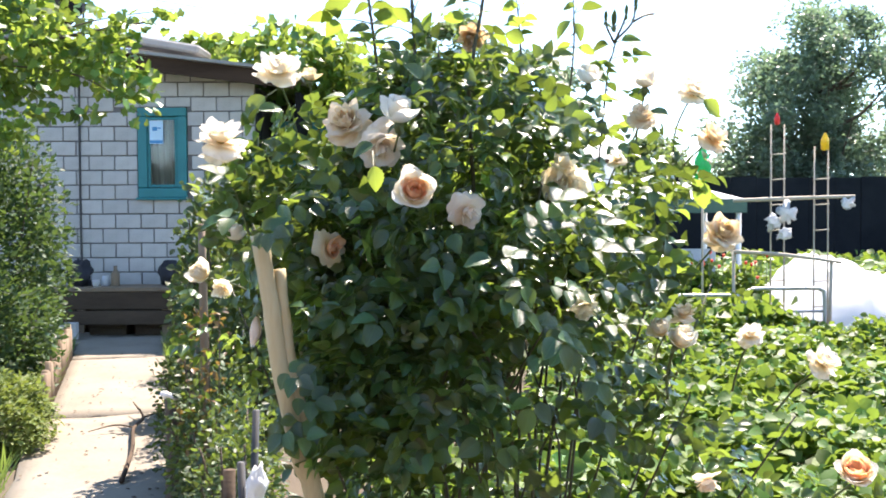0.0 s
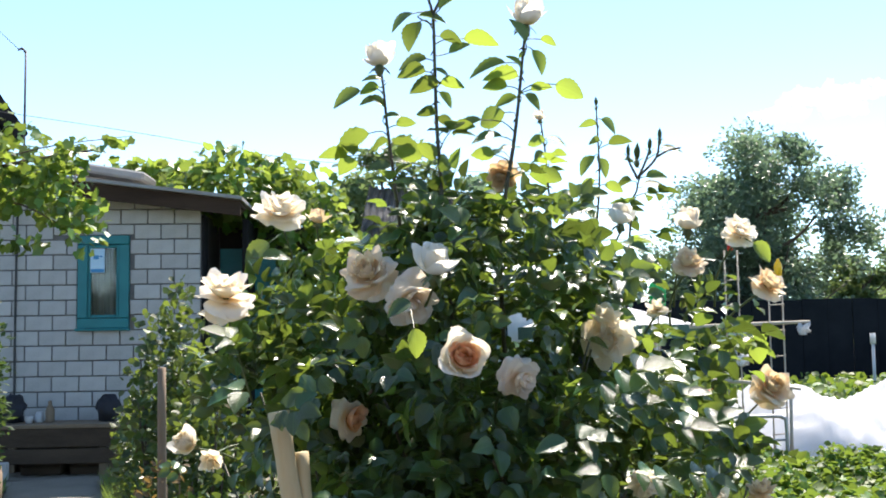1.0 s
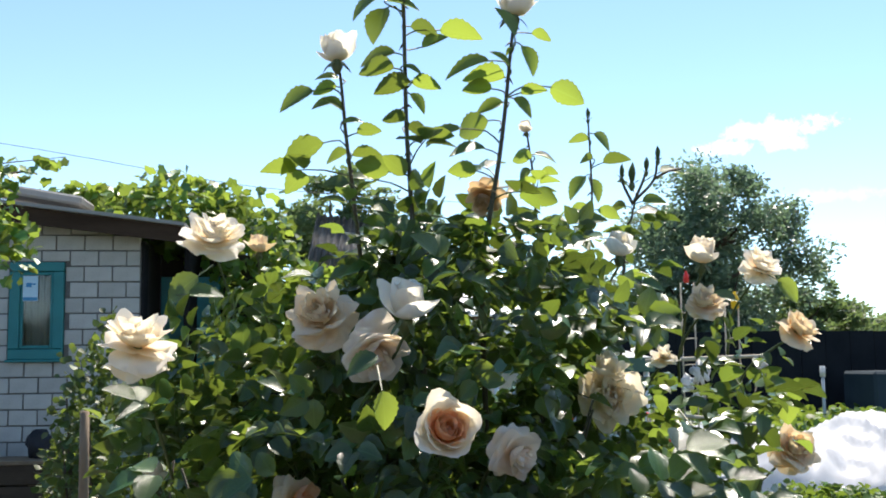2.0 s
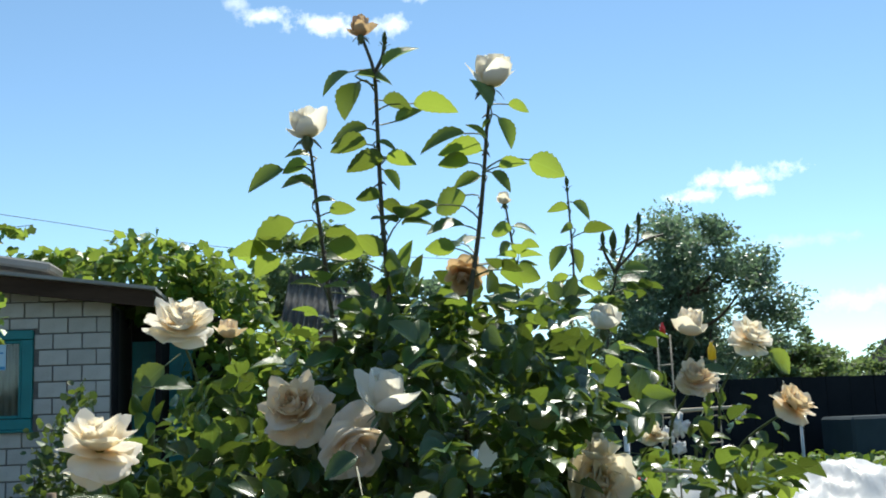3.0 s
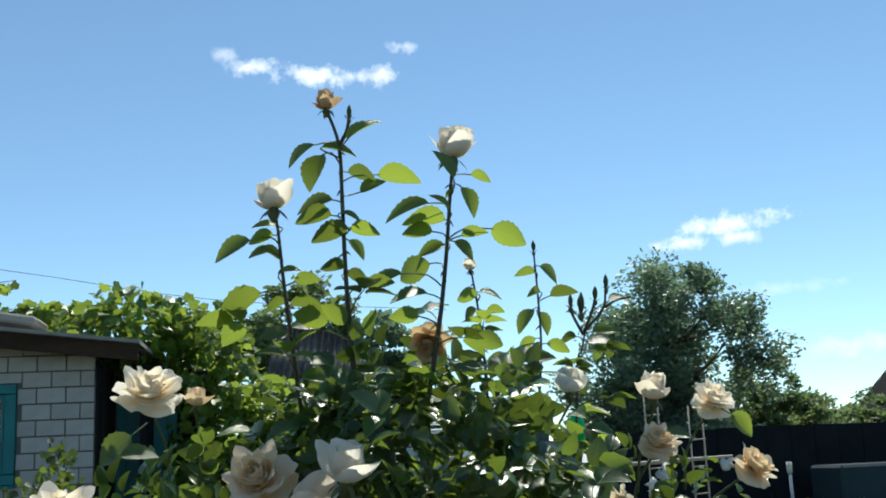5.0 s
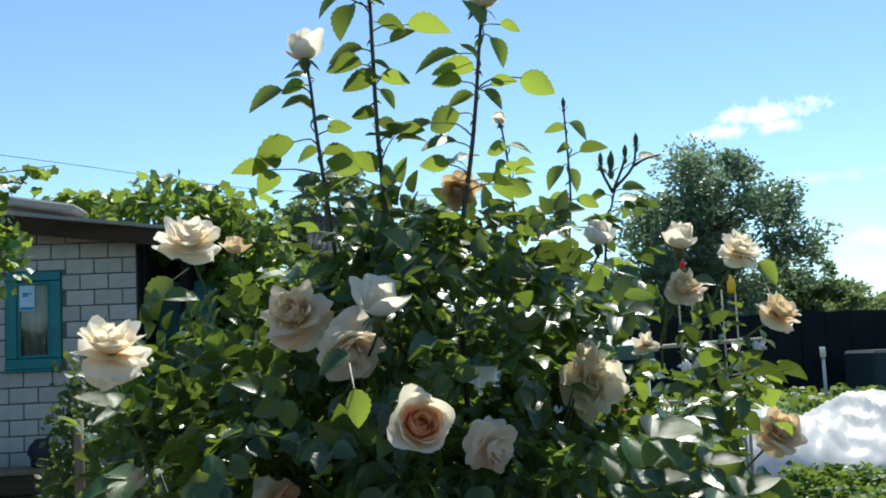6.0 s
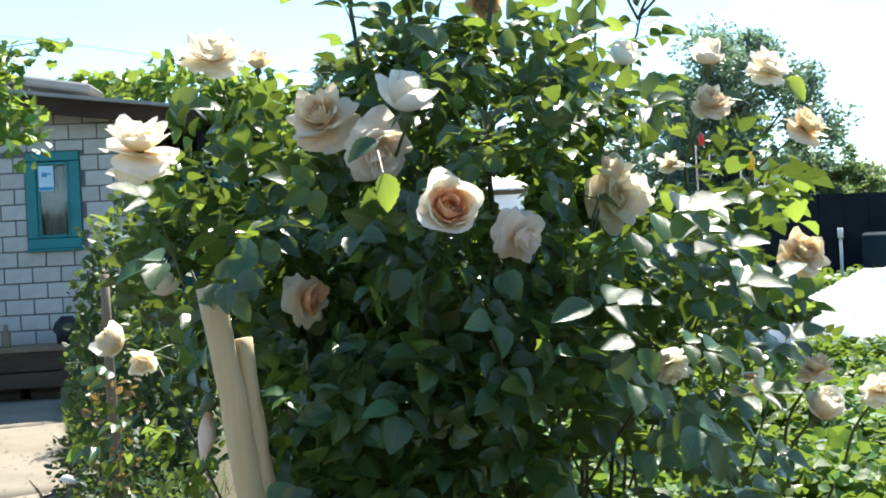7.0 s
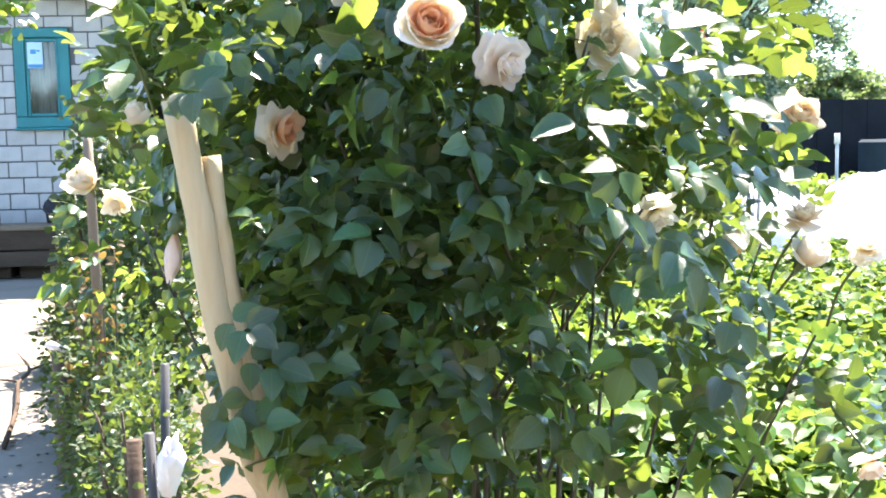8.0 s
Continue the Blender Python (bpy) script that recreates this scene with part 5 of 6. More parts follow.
def bloom(place, across, style, palette, axis, seed, label, stalk=None, core=None):
    """A rose: green calyx, and rings of petals each a piece of its own. axis: the way it opens."""
    r = random.Random(seed)
    BLOOMS.append((Vector(place), across))
    size = across / 2.1 if style in ("full", "open", "loose", "blown") else across / (0.96 if style == "cup" else 0.62)
    axis = Vector(axis).normalized()
    if style in ("cup", "bud"):
        place = Vector(place) - axis * size * 0.4
    m = Matrix.Translation(place) @ axis.to_track_quat("Z", "Y").to_matrix().to_4x4() @ Matrix.Rotation(r.uniform(0, 6.28), 4, "Z") @ Matrix.Diagonal((size, size, size, 1))
    ob = in_bush(part("bloom", calyx_mesh(style), STEM, None, label), m)
    rings = STYLES[style]
    loose = {"full": 1.0, "cup": 0.9, "bud": 0.5}.get(style, 2.6)
    for k, (count, length, a0, a1, wide, ruffle) in enumerate(rings):
        tone = core if core and k < len(rings) - 2 else palette
        for i in range(count):
            me = petal_mesh(style, k, tone, length, a0, a1, wide, ruffle, r.randrange(3))
            p = part("petal", me, None, ob)
            p.matrix_basis = Matrix.Rotation(2 * math.pi * (i + 0.5 * (k % 2) + r.uniform(-0.1, 0.1) * loose) / count, 4, "Z") @ Matrix.Rotation(radians(r.uniform(-7, 7) * loose), 4, "Y") @ Matrix.Scale(r.uniform(0.9, 1.08), 4)
    base = Vector(place) - axis * size * 0.3
    if stalk:
        stalk = Vector(stalk)
        stalk.y = max(stalk.y, place[1] + 0.07) + 0.03
        pts = [stalk, (stalk + base) / 2 + Vector((r.uniform(-0.01, 0.01), 0.025, 0.0)), base]
        in_bush(part("flower_stalk", joined("stalk", [tube_data(pts, [0.0022, 0.0019, 0.0018], 6)]), STEM, None, smooth=True), Matrix.Identity(4))
    return ob


def compound(base, way, normal, length, count, out):
    """A rose leaf: leaflets in pairs along a stalk, and one at its end."""
    d = Vector(way).normalized()
    n = Vector(normal).normalized()
    s = d.cross(n)
    s = s.normalized() if s.length > 1e-4 else d.orthogonal().normalized()
    base = Vector(base)
    out.append((base + d * length * 1.15, d, n, length))
    for k in range((count - 1) // 2):
        at = base + d * length * (0.95 - 0.62 * k)
        for sign in (-1, 1):
            out.append((at + s * sign * length * 0.07, d * 0.45 + s * sign * 0.9, n + s * sign * -0.2, length * (0.92 - 0.12 * k)))


# long shoots above the bush
spikes = []
SHOOTS = []
for line, thick in (
        ([(0.04, 3.0, -0.05), (0.03, 3.05, 0.7), (-0.05, 2.96, 1.3), (-0.063, 2.9, 1.42), (-0.068, 2.9, 1.517), (-0.072, 2.9, 1.586), (-0.074, 2.9, 1.691), (-0.076, 2.9, 1.756), (-0.09, 2.9, 1.803)], 0.006),
        ([(0.0, 3.0, -0.05), (-0.05, 3.06, 0.8), (-0.12, 2.95, 1.35), (-0.141, 2.92, 1.521), (-0.149, 2.92, 1.59), (-0.154, 2.92, 1.647), (-0.16, 2.92, 1.688)], 0.005),
        ([(0.06, 3.0, -0.05), (0.06, 3.07, 0.8), (0.03, 2.96, 1.37), (0.035, 2.93, 1.464), (0.05, 2.93, 1.548), (0.06, 2.93, 1.62), (0.068, 2.93, 1.693), (0.076, 2.93, 1.759)], 0.006),
        ([(0.09, 3.0, -0.05), (0.13, 3.08, 0.9), (0.135, 3.1, 1.43), (0.132, 3.1, 1.51), (0.128, 3.1, 1.574), (0.121, 3.1, 1.627)], 0.0042),
        ([(0.1, 3.0, -0.05), (0.18, 3.15, 0.8), (0.229, 3.24, 1.353), (0.244, 3.24, 1.455), (0.252, 3.24, 1.542), (0.251, 3.24, 1.623), (0.249, 3.24, 1.681)], 0.0042),
        ([(0.12, 3.02, -0.05), (0.25, 3.2, 0.8), (0.332, 3.35, 1.443), (0.349, 3.35, 1.536), (0.359, 3.35, 1.574)], 0.0045)):
    cane(line, thick * 0.74)
    SHOOTS.append(line)
    spikes += thorns(line[2:], 0.03, thick)
thorn_part = in_bush(part("thorns", joined("thorns", spikes), CANE, None), Matrix.Identity(4))
thorn_part["kind"] = "stuff"
for line in ([(0.352, 3.35, 1.56), (0.336, 3.35, 1.594), (0.334, 3.35, 1.613)], [(0.352, 3.35, 1.56), (0.37, 3.35, 1.598), (0.378, 3.35, 1.622)], [(0.355, 3.35, 1.565), (0.39, 3.35, 1.602), (0.398, 3.35, 1.64)],
             [(0.393, 3.35, 1.605), (0.415, 3.35, 1.617), (0.441, 3.35, 1.623)], [(-0.076, 2.9, 1.756), (-0.066, 2.9, 1.775), (-0.063, 2.9, 1.79)]):
    cane(line, 0.0028, 0.7)
sprig("bud_cane", 2.9, [(-0.067, 1.756, -0.030, 1.787, 0.5), (-0.106, 1.756, -0.142, 1.734, 0.4), (-0.099, 1.752, -0.057, 1.748, 0.25), (-0.098, 1.743, -0.119, 1.701, 0.7), (-0.065, 1.727, -0.029, 1.719, 0.45), (-0.027, 1.722, 0.026, 1.721, 0.4), (-0.050, 1.699, -0.023, 1.713, 0.6), (-0.086, 1.683, -0.131, 1.676, 0.6), (-0.088, 1.662, -0.135, 1.656, 0.55), (-0.076, 1.667, -0.051, 1.659, 0.5), (-0.068, 1.645, -0.113, 1.635, 0.6), (-0.066, 1.645, -0.030, 1.643, 0.3), (-0.067, 1.635, -0.046, 1.614, 0.55), (-0.074, 1.596, -0.105, 1.598, 0.5), (-0.071, 1.593, -0.042, 1.582, 0.55), (-0.047, 1.573, -0.016, 1.580, 0.5), (-0.094, 1.532, -0.135, 1.544, 0.75), (-0.074, 1.527, -0.099, 1.551, 0.8)], SHOOTS[0])
sprig("left_cane", 2.92, [(-0.156, 1.661, -0.185, 1.664, 0.3), (-0.160, 1.645, -0.191, 1.638, 0.35), (-0.189, 1.638, -0.233, 1.619, 0.6), (-0.177, 1.629, -0.148, 1.617, 0.5), (-0.152, 1.596, -0.129, 1.601, 0.5), (-0.135, 1.582, -0.105, 1.588, 0.5), (-0.176, 1.573, -0.234, 1.542, 0.4), (-0.146, 1.562, -0.176, 1.550, 0.4), (-0.144, 1.517, -0.178, 1.518, 0.85), (-0.141, 1.554, -0.105, 1.560, 0.45), (-0.162, 1.629, -0.191, 1.625, 0.5)], SHOOTS[1])
sprig("rose_cane", 2.93, [(0.071, 1.717, 0.052, 1.751, 0.7), (0.098, 1.727, 0.124, 1.718, 0.3), (0.087, 1.712, 0.103, 1.675, 0.65), (0.043, 1.691, -0.015, 1.679, 0.55), (0.064, 1.675, 0.043, 1.694, 0.4), (0.062, 1.666, 0.006, 1.669, 0.35), (0.044, 1.650, 0.005, 1.652, 0.6), (0.061, 1.636, 0.026, 1.626, 0.6), (0.067, 1.631, 0.093, 1.611, 0.6), (0.077, 1.639, 0.109, 1.647, 0.45), (0.116, 1.647, 0.159, 1.630, 0.6), (0.041, 1.611, -0.004, 1.590, 0.8), (0.002, 1.594, -0.045, 1.580, 0.45), (0.032, 1.565, -0.014, 1.563, 0.35), (0.020, 1.538, -0.015, 1.541, 0.9), (0.088, 1.520, 0.060, 1.514, 0.4), (0.095, 1.515, 0.129, 1.500, 0.85), (0.071, 1.703, 0.060, 1.694, 0.5)], SHOOTS[2])
sprig("thin_cane", 3.1, [(0.127, 1.591, 0.094, 1.586, 0.6), (0.134, 1.599, 0.168, 1.594, 0.35), (0.124, 1.570, 0.103, 1.555, 0.6), (0.137, 1.566, 0.162, 1.569, 0.5), (0.132, 1.542, 0.108, 1.533, 0.6)], SHOOTS[3])
sprig("bud_r_cane", 3.24, [(0.249, 1.648, 0.213, 1.648, 0.4), (0.259, 1.660, 0.292, 1.638, 0.8), (0.251, 1.614, 0.224, 1.610, 0.5), (0.265, 1.606, 0.304, 1.615, 0.6), (0.255, 1.587, 0.273, 1.553, 0.75), (0.246, 1.591, 0.216, 1.559, 0.6), (0.261, 1.534, 0.295, 1.522, 0.6), (0.245, 1.543, 0.214, 1.525, 0.6)], SHOOTS[4])
sprig("cluster_cane", 3.35, [(0.401, 1.616, 0.446, 1.623, 0.3), (0.366, 1.563, 0.409, 1.568, 0.6), (0.338, 1.555, 0.295, 1.541, 0.45), (0.361, 1.544, 0.412, 1.549, 0.4), (0.350, 1.593, 0.331, 1.603, 0.4)], SHOOTS[5])

rl = random.Random(52)
for line, low, high, count in ((SHOOTS[0], 1.28, 1.54, 11), (SHOOTS[1], 1.28, 1.53, 10), (SHOOTS[2], 1.28, 1.54, 12), (SHOOTS[3], 1.30, 1.54, 8), (SHOOTS[4], 1.28, 1.54, 10), (SHOOTS[5], 1.26, 1.53, 9)):
    for k in range(count):
        z = low + (high - low) * (k + rl.random()) / count
        a, b = next((Vector(p), Vector(q)) for p, q in zip(line, line[1:]) if p[2] <= z <= q[2])
        root = a.lerp(b, (z - a.z) / (b.z - a.z))
        turn = 2.4 * k + rl.uniform(-0.5, 0.5)
        way = Vector((math.cos(turn), 0.75 * math.sin(turn), rl.uniform(-0.35, 0.45))).normalized()
        size = rl.uniform(0.034, 0.046)
        rows = []
        compound(root + way * size * 0.35, way, Vector((rl.uniform(-0.5, 0.5), rl.uniform(-0.9, 0.5), 0.75)), size, 3 if rl.random() < 0.6 else 5, rows)
        end = rows[0][0]
        in_bush(part("leaf_stalk", joined("stalk", [tube_data([root, root.lerp(end, 0.5) + Vector((0, 0, 0.004)), end], [0.0013, 0.001, 0.0007], 4, 2)]), STEM, None), Matrix.Identity(4))
        tone_mesh = lit_leaf_mesh if rl.random() < (z - low) / (high - low) * 0.8 else leaf_mesh
        for p, d, nn, s in rows:
            leaf_part(p, d, nn, s, rl.uniform(0.92, 1.12), tone_mesh)

bloom((-0.092, 2.9, 1.818), 0.032, "cup", "brown", (-0.05, 0, 1), 1, "half-open bud with browned rim")
bloom((-0.062, 2.9, 1.800), 0.013, "bud", "green", (0.05, 0, 1), 2, "closed green bud")
bloom((0.077, 2.93, 1.772), 0.056, "cup", "white", (0.12, -0.1, 1), 3, "pale cream half-open bloom against the sky")
bloom((-0.161, 2.92, 1.700), 0.050, "cup", "white", (-0.05, 0.05, 1), 4, "pale cream half-open bloom against the sky")
bloom((0.120, 3.1, 1.638), 0.022, "cup", "cream", (0, 0, 1), 5, "small yellow bud")
bloom((0.249, 3.24, 1.690), 0.013, "bud", "green", (0, 0, 1), 6, "closed green bud")
for k, (x, z) in enumerate(((0.334, 1.617), (0.352, 1.612), (0.378, 1.628), (0.399, 1.648))):
    bloom((x, 3.35, z), 0.025 if k == 1 else 0.017, "bud", "green", (0.05, 0, 1), 7 + k, "closed green bud in a cluster")
# blooms in the body of the bush
bloom((-0.061, 2.60, 1.225), 0.086, "full", "cream", (0.10, -1, 0.36), 20, "large cream rose with a peach heart", (-0.03, 2.72, 1.12), core="peach")
bloom((0.015, 2.66, 1.200), 0.066, "loose", "pink", (0.45, -0.6, -0.25), 21, "pale pink rose turned half away", (0.0, 2.75, 1.12))
bloom((-0.376, 2.76, 1.312), 0.094, "open", "cream", (0.08, -0.30, 0.95), 22, "wide open cream rose with loose petals", (-0.35, 2.80, 1.16))
bloom((-0.325, 3.038, 1.462), 0.096, "blown", "cream", (0.10, -0.55, 0.80), 23, "wide open fading cream rose", (-0.30, 3.05, 1.30))
bloom((-0.262, 3.02, 1.455), 0.031, "cup", "tan", (0.1, -0.1, 1), 24, "withered tan rose", (-0.25, 3.04, 1.32))
bloom((-0.086, 2.72, 1.362), 0.056, "cup", "white", (0.06, -0.25, 0.95), 25, "white half-open rose", (-0.13, 2.76, 1.25))
bloom((-0.121, 2.78, 1.310), 0.088, "loose", "pink", (0.25, -0.55, -0.45), 26, "pale pink full-blown rose with hanging petals", (-0.10, 2.86, 1.22))
bloom((-0.178, 2.82, 1.345), 0.088, "blown", "tan", (-0.25, -0.75, 0.45), 27, "faded pink rose with a browned edge", (-0.15, 2.86, 1.25))
bloom((0.196, 2.965, 1.288), 0.042, "cup", "cream", (-0.1, -0.4, 0.9), 28, "small cream rose above the drooping one", (0.2, 3.05, 1.18))
bloom((0.203, 2.975, 1.245), 0.092, "blown", "cream", (0.06, -0.80, 0.10), 29, "pale cream blown rose with hanging petals", (0.2, 3.05, 1.14))
bloom((0.544, 3.18, 1.150), 0.084, "blown", "tan", (0.05, -0.8, 0.45), 30, "faded tan and cream rose", (0.48, 3.2, 1.04))
bloom((-0.210, 2.80, 1.140), 0.070, "loose", "cream", (0.75, -0.55, -0.1), 31, "deep peach rose in the shade", (-0.25, 2.86, 1.13), core="peach")
bloom((0.269, 3.144, 1.470), 0.050, "cup", "white", (0.05, -0.1, 1), 32, "white half-open rose", (0.26, 3.15, 1.34))
bloom((0.362, 3.043, 1.450), 0.050, "cup", "cream", (0.05, -0.15, 1), 33, "cream opening rose", (0.36, 3.06, 1.30))
bloom((0.456, 3.066, 1.425), 0.068, "blown", "cream", (0.15, -0.55, 0.8), 34, "cream rose with petals falling open", (0.44, 3.08, 1.30))
bloom((0.472, 2.99, 1.330), 0.070, "loose", "tan", (0.35, -0.4, 0.5), 35, "tan fading rose", (0.42, 3.02, 1.25))
bloom((0.346, 3.0, 1.368), 0.060, "blown", "tan", (-0.1, -0.65, 0.7), 36, "small fading cream rose", (0.34, 3.02, 1.26))
bloom((0.034, 2.95, 1.510), 0.058, "loose", "brown", (-0.2, -0.6, -0.6), 37, "browned rose hanging over", (0.05, 2.98, 1.545))
bloom((0.318, 3.1, 1.295), 0.046, "loose", "cream", (0, -0.5, 0.8), 38, "small faded rose", (0.31, 3.12, 1.2))
bloom((-0.492, 3.1, 1.085), 0.044, "cup", "cream", (-0.3, -0.5, 0.3), 39, "cream rose low at the side", (-0.42, 3.08, 1.04))
bloom((-0.447, 3.1, 1.055), 0.048, "loose", "cream", (-0.1, -0.5, -0.5), 40, "peach rose hanging low", (-0.40, 3.06, 1.07))
bloom((-0.380, 2.90, 1.165), 0.035, "cup", "cream", (-0.2, -0.2, 0.9), 41, "small cream bud", (-0.36, 2.92, 1.09))
bloom((-0.306, 2.66, 1.02), 0.034, "bud", "pink", (-0.1, -0.2, -1), 42, "withered pale rose hanging head down", (-0.29, 2.70, 1.09))
bloom((0.381, 3.0, 0.985), 0.042, "cup", "cream", (-0.3, -0.5, 0.6), 43, "peach opening rose", (0.40, 3.04, 0.88))
bloom((0.360, 2.72, 1.000), 0.044, "cup", "cream", (0.2, -0.5, 0.6), 44, "peach rose on a low shoot", (0.36, 2.78, 0.88))
bloom((0.372, 2.77, 1.028), 0.048, "loose", "tan", (0.1, -0.3, 1), 45, "pale fading rose on a low shoot", (0.37, 2.80, 0.9))
bloom((0.582, 2.72, 0.955), 0.065, "loose", "cream", (0.4, -0.4, 0.6), 46, "pale cream rose on a low shoot", (0.54, 2.78, 0.86))
bloom((0.519, 2.42, 0.848), 0.075, "full", "cream", (-0.1, -0.6, 0.8), 47, "peach rose low by the path", (0.5, 2.5, 0.74), core="peach")
bloom((0.371, 2.6, 0.800), 0.046, "loose", "pink", (0.1, -0.4, -0.8), 48, "withered pink rose hanging down", (0.36, 2.66, 0.86))
bloom((0.219, 2.82, 1.040), 0.060, "loose", "white", (0.1, -0.5, -0.8), 49, "white rose hanging in the shade", (0.2, 2.88, 1.08))
bloom((0.525, 2.92, 0.976), 0.055, "open", "cream", (0, -0.4, 1), 50, "pale peach rose over the low leaves", (0.52, 2.95, 0.86))

# large pale leaves at the front that mirror the sky
fr = random.Random(15)
for x, y, z, dx, dz, n in ((0.088, 2.47, 1.14, -0.9, -0.1, 1), (0.09, 2.50, 1.165, 0.7, 0.5, 5), (0.11, 2.50, 1.12, -0.5, -0.6, 3), (0.12, 2.48, 1.06, 0.4, -0.9, 3), (0.16, 2.52, 1.14, 0.9, 0.1, 3), (0.10, 2.5, 1.20, 0.9, 0.3, 3), (0.17, 2.5, 0.99, 0.5, -0.7, 3), (0.03, 2.5, 1.13, 0.8, 0.1, 3), (0.09, 2.49, 1.155, 0.9, 0.4, 5), (0.14, 2.52, 1.045, 0.3, -0.8, 5), (0.06, 2.5, 1.085, 0.6, -0.5, 5), (0.125, 2.5, 1.10, 0.8, -0.3, 5), (0.2, 2.55, 1.09, 0.7, -0.2, 5), (0.18, 2.58, 1.17, 0.8, 0.2, 5), (0.23, 2.62, 1.12, 0.6, 0.4, 3), (0.15, 2.56, 1.01, 0.7, -0.5, 5), (0.21, 2.60, 1.03, 0.9, 0.1, 5), (0.25, 2.66, 0.97, 0.8, -0.3, 5), (0.19, 2.58, 0.93, 0.4, -0.7, 3), (0.28, 2.70, 1.06, 0.7, 0.3, 5), (0.12, 2.54, 0.96, -0.3, -0.8, 3),
                           (-0.075, 2.60, 1.20, -0.6, -0.7, 1), (-0.085, 2.64, 1.315, -0.7, -0.3, 1), (-0.30, 2.62, 1.20, -0.8, -0.2, 3), (-0.33, 2.68, 1.24, -0.7, 0.4, 3)):
    rows = []
    compound((x, y, z), (dx, -0.15, dz), (0.18 + fr.uniform(-0.2, 0.2), -0.5 + fr.uniform(-0.12, 0.12), 0.85), fr.uniform(0.031, 0.040), n, rows)
    for p, d, nn, s in rows:
        leaf_part(p, d, nn, s, fr.uniform(0.95, 1.15))

# single leaves in the brighter shoot material, hung as if in the sun
for p, d, nn, size in (((-0.120, 2.60, 1.266), (0.15, 0, -1), (0.25, -0.9, 0.3), 0.038), ((0.455, 3.0, 1.252), (0.12, 0, -1), (-0.3, -0.9, 0.2), 0.052), ((0.398, 3.0, 1.245), (0.05, 0, -1), (0.3, -0.9, 0.2), 0.036),
                       ((-0.335, 2.95, 1.405), (-0.75, 0, -0.6), (0.2, -0.8, 0.5), 0.052), ((-0.345, 2.93, 1.38), (0.9, 0, 0.1), (0.1, -0.6, 0.7), 0.044), ((0.30, 2.93, 1.205), (0.4, -0.1, -0.9), (0.2, -0.9, 0.3), 0.04),
                       ((0.470, 3.04, 1.405), (0.8, 0, -0.7), (-0.2, -0.8, 0.5), 0.046), ((0.40, 3.02, 1.375), (-0.7, 0, 0.2), (0.1, -0.6, 0.7), 0.04), ((0.165, 2.94, 1.245), (1, 0, -0.25), (0.1, -0.5, 0.8), 0.036)):
    leaf_part(p, d, nn, size, 0.95, lit_leaf_mesh)
    root = Vector(p) - Vector(d).normalized() * 0.02 + Vector((0, 0.03, 0.004))
    in_bush(part("leaf_stalk", joined("stalk", [tube_data([root, root.lerp(Vector(p), 0.6), p], [0.0012, 0.001, 0.0007], 4, 2)]), STEM, None), Matrix.Identity(4))

# canes that carry the body
rb = random.Random(77)
for k in range(22):
    a = k * 2.4
    rr = 0.16 + 0.26 * rb.random()
    tip = (0.03 + rr * (1.05 if math.cos(a) < 0 else 0.75) * math.cos(a), 2.95 + rr * 0.85 * math.sin(a), 1.02 + 0.24 * rb.random())
    mid = (0.04 + rr * 0.4 * math.cos(a) + rb.uniform(-0.14, 0.14), 3.0 + rr * 0.35 * math.sin(a) + rb.uniform(-0.05, 0.05), 0.55 + 0.15 * rb.random())
    bend = Vector(mid).lerp(Vector(tip), 0.5) + Vector((rb.uniform(-0.05, 0.05), rb.uniform(0, 0.05), rb.uniform(-0.04, 0.04)))
    cane([(0.04 + 0.12 * math.cos(a), 2.98 + 0.09 * math.sin(a), -0.05), mid, bend, tip], rb.uniform(0.0028, 0.0046))
for k, (x, y, z) in enumerate(((0.38, 2.75, 0.9), (0.5, 2.5, 0.76), (0.56, 2.78, 0.86), (0.52, 3.18, 1.05), (-0.42, 3.06, 1.05), (-0.33, 2.78, 1.18), (0.44, 3.04, 1.28))):
    cane([(0.06, 2.95, 0.1), (0.04 + (x - 0.04) * 0.55, (y + 2.95) / 2, z * 0.55), (x, y, z)], 0.0034)

# leaves of the body: dense, uneven, thinner low down on the sunny side
rn = np.random.default_rng(7)
RADIUS = ((0.0, 0.10), (0.35, 0.24), (0.6, 0.33), (0.85, 0.39), (1.1, 0.43), (1.25, 0.41), (1.36, 0.31), (1.45, 0.16), (1.53, 0.02))


def body_radius(z):
    for (z0, r0), (z1, r1) in zip(RADIUS, RADIUS[1:]):
        if z0 <= z <= z1:
            return r0 + (r1 - r0) * (z - z0) / (z1 - z0)
    return 0.0


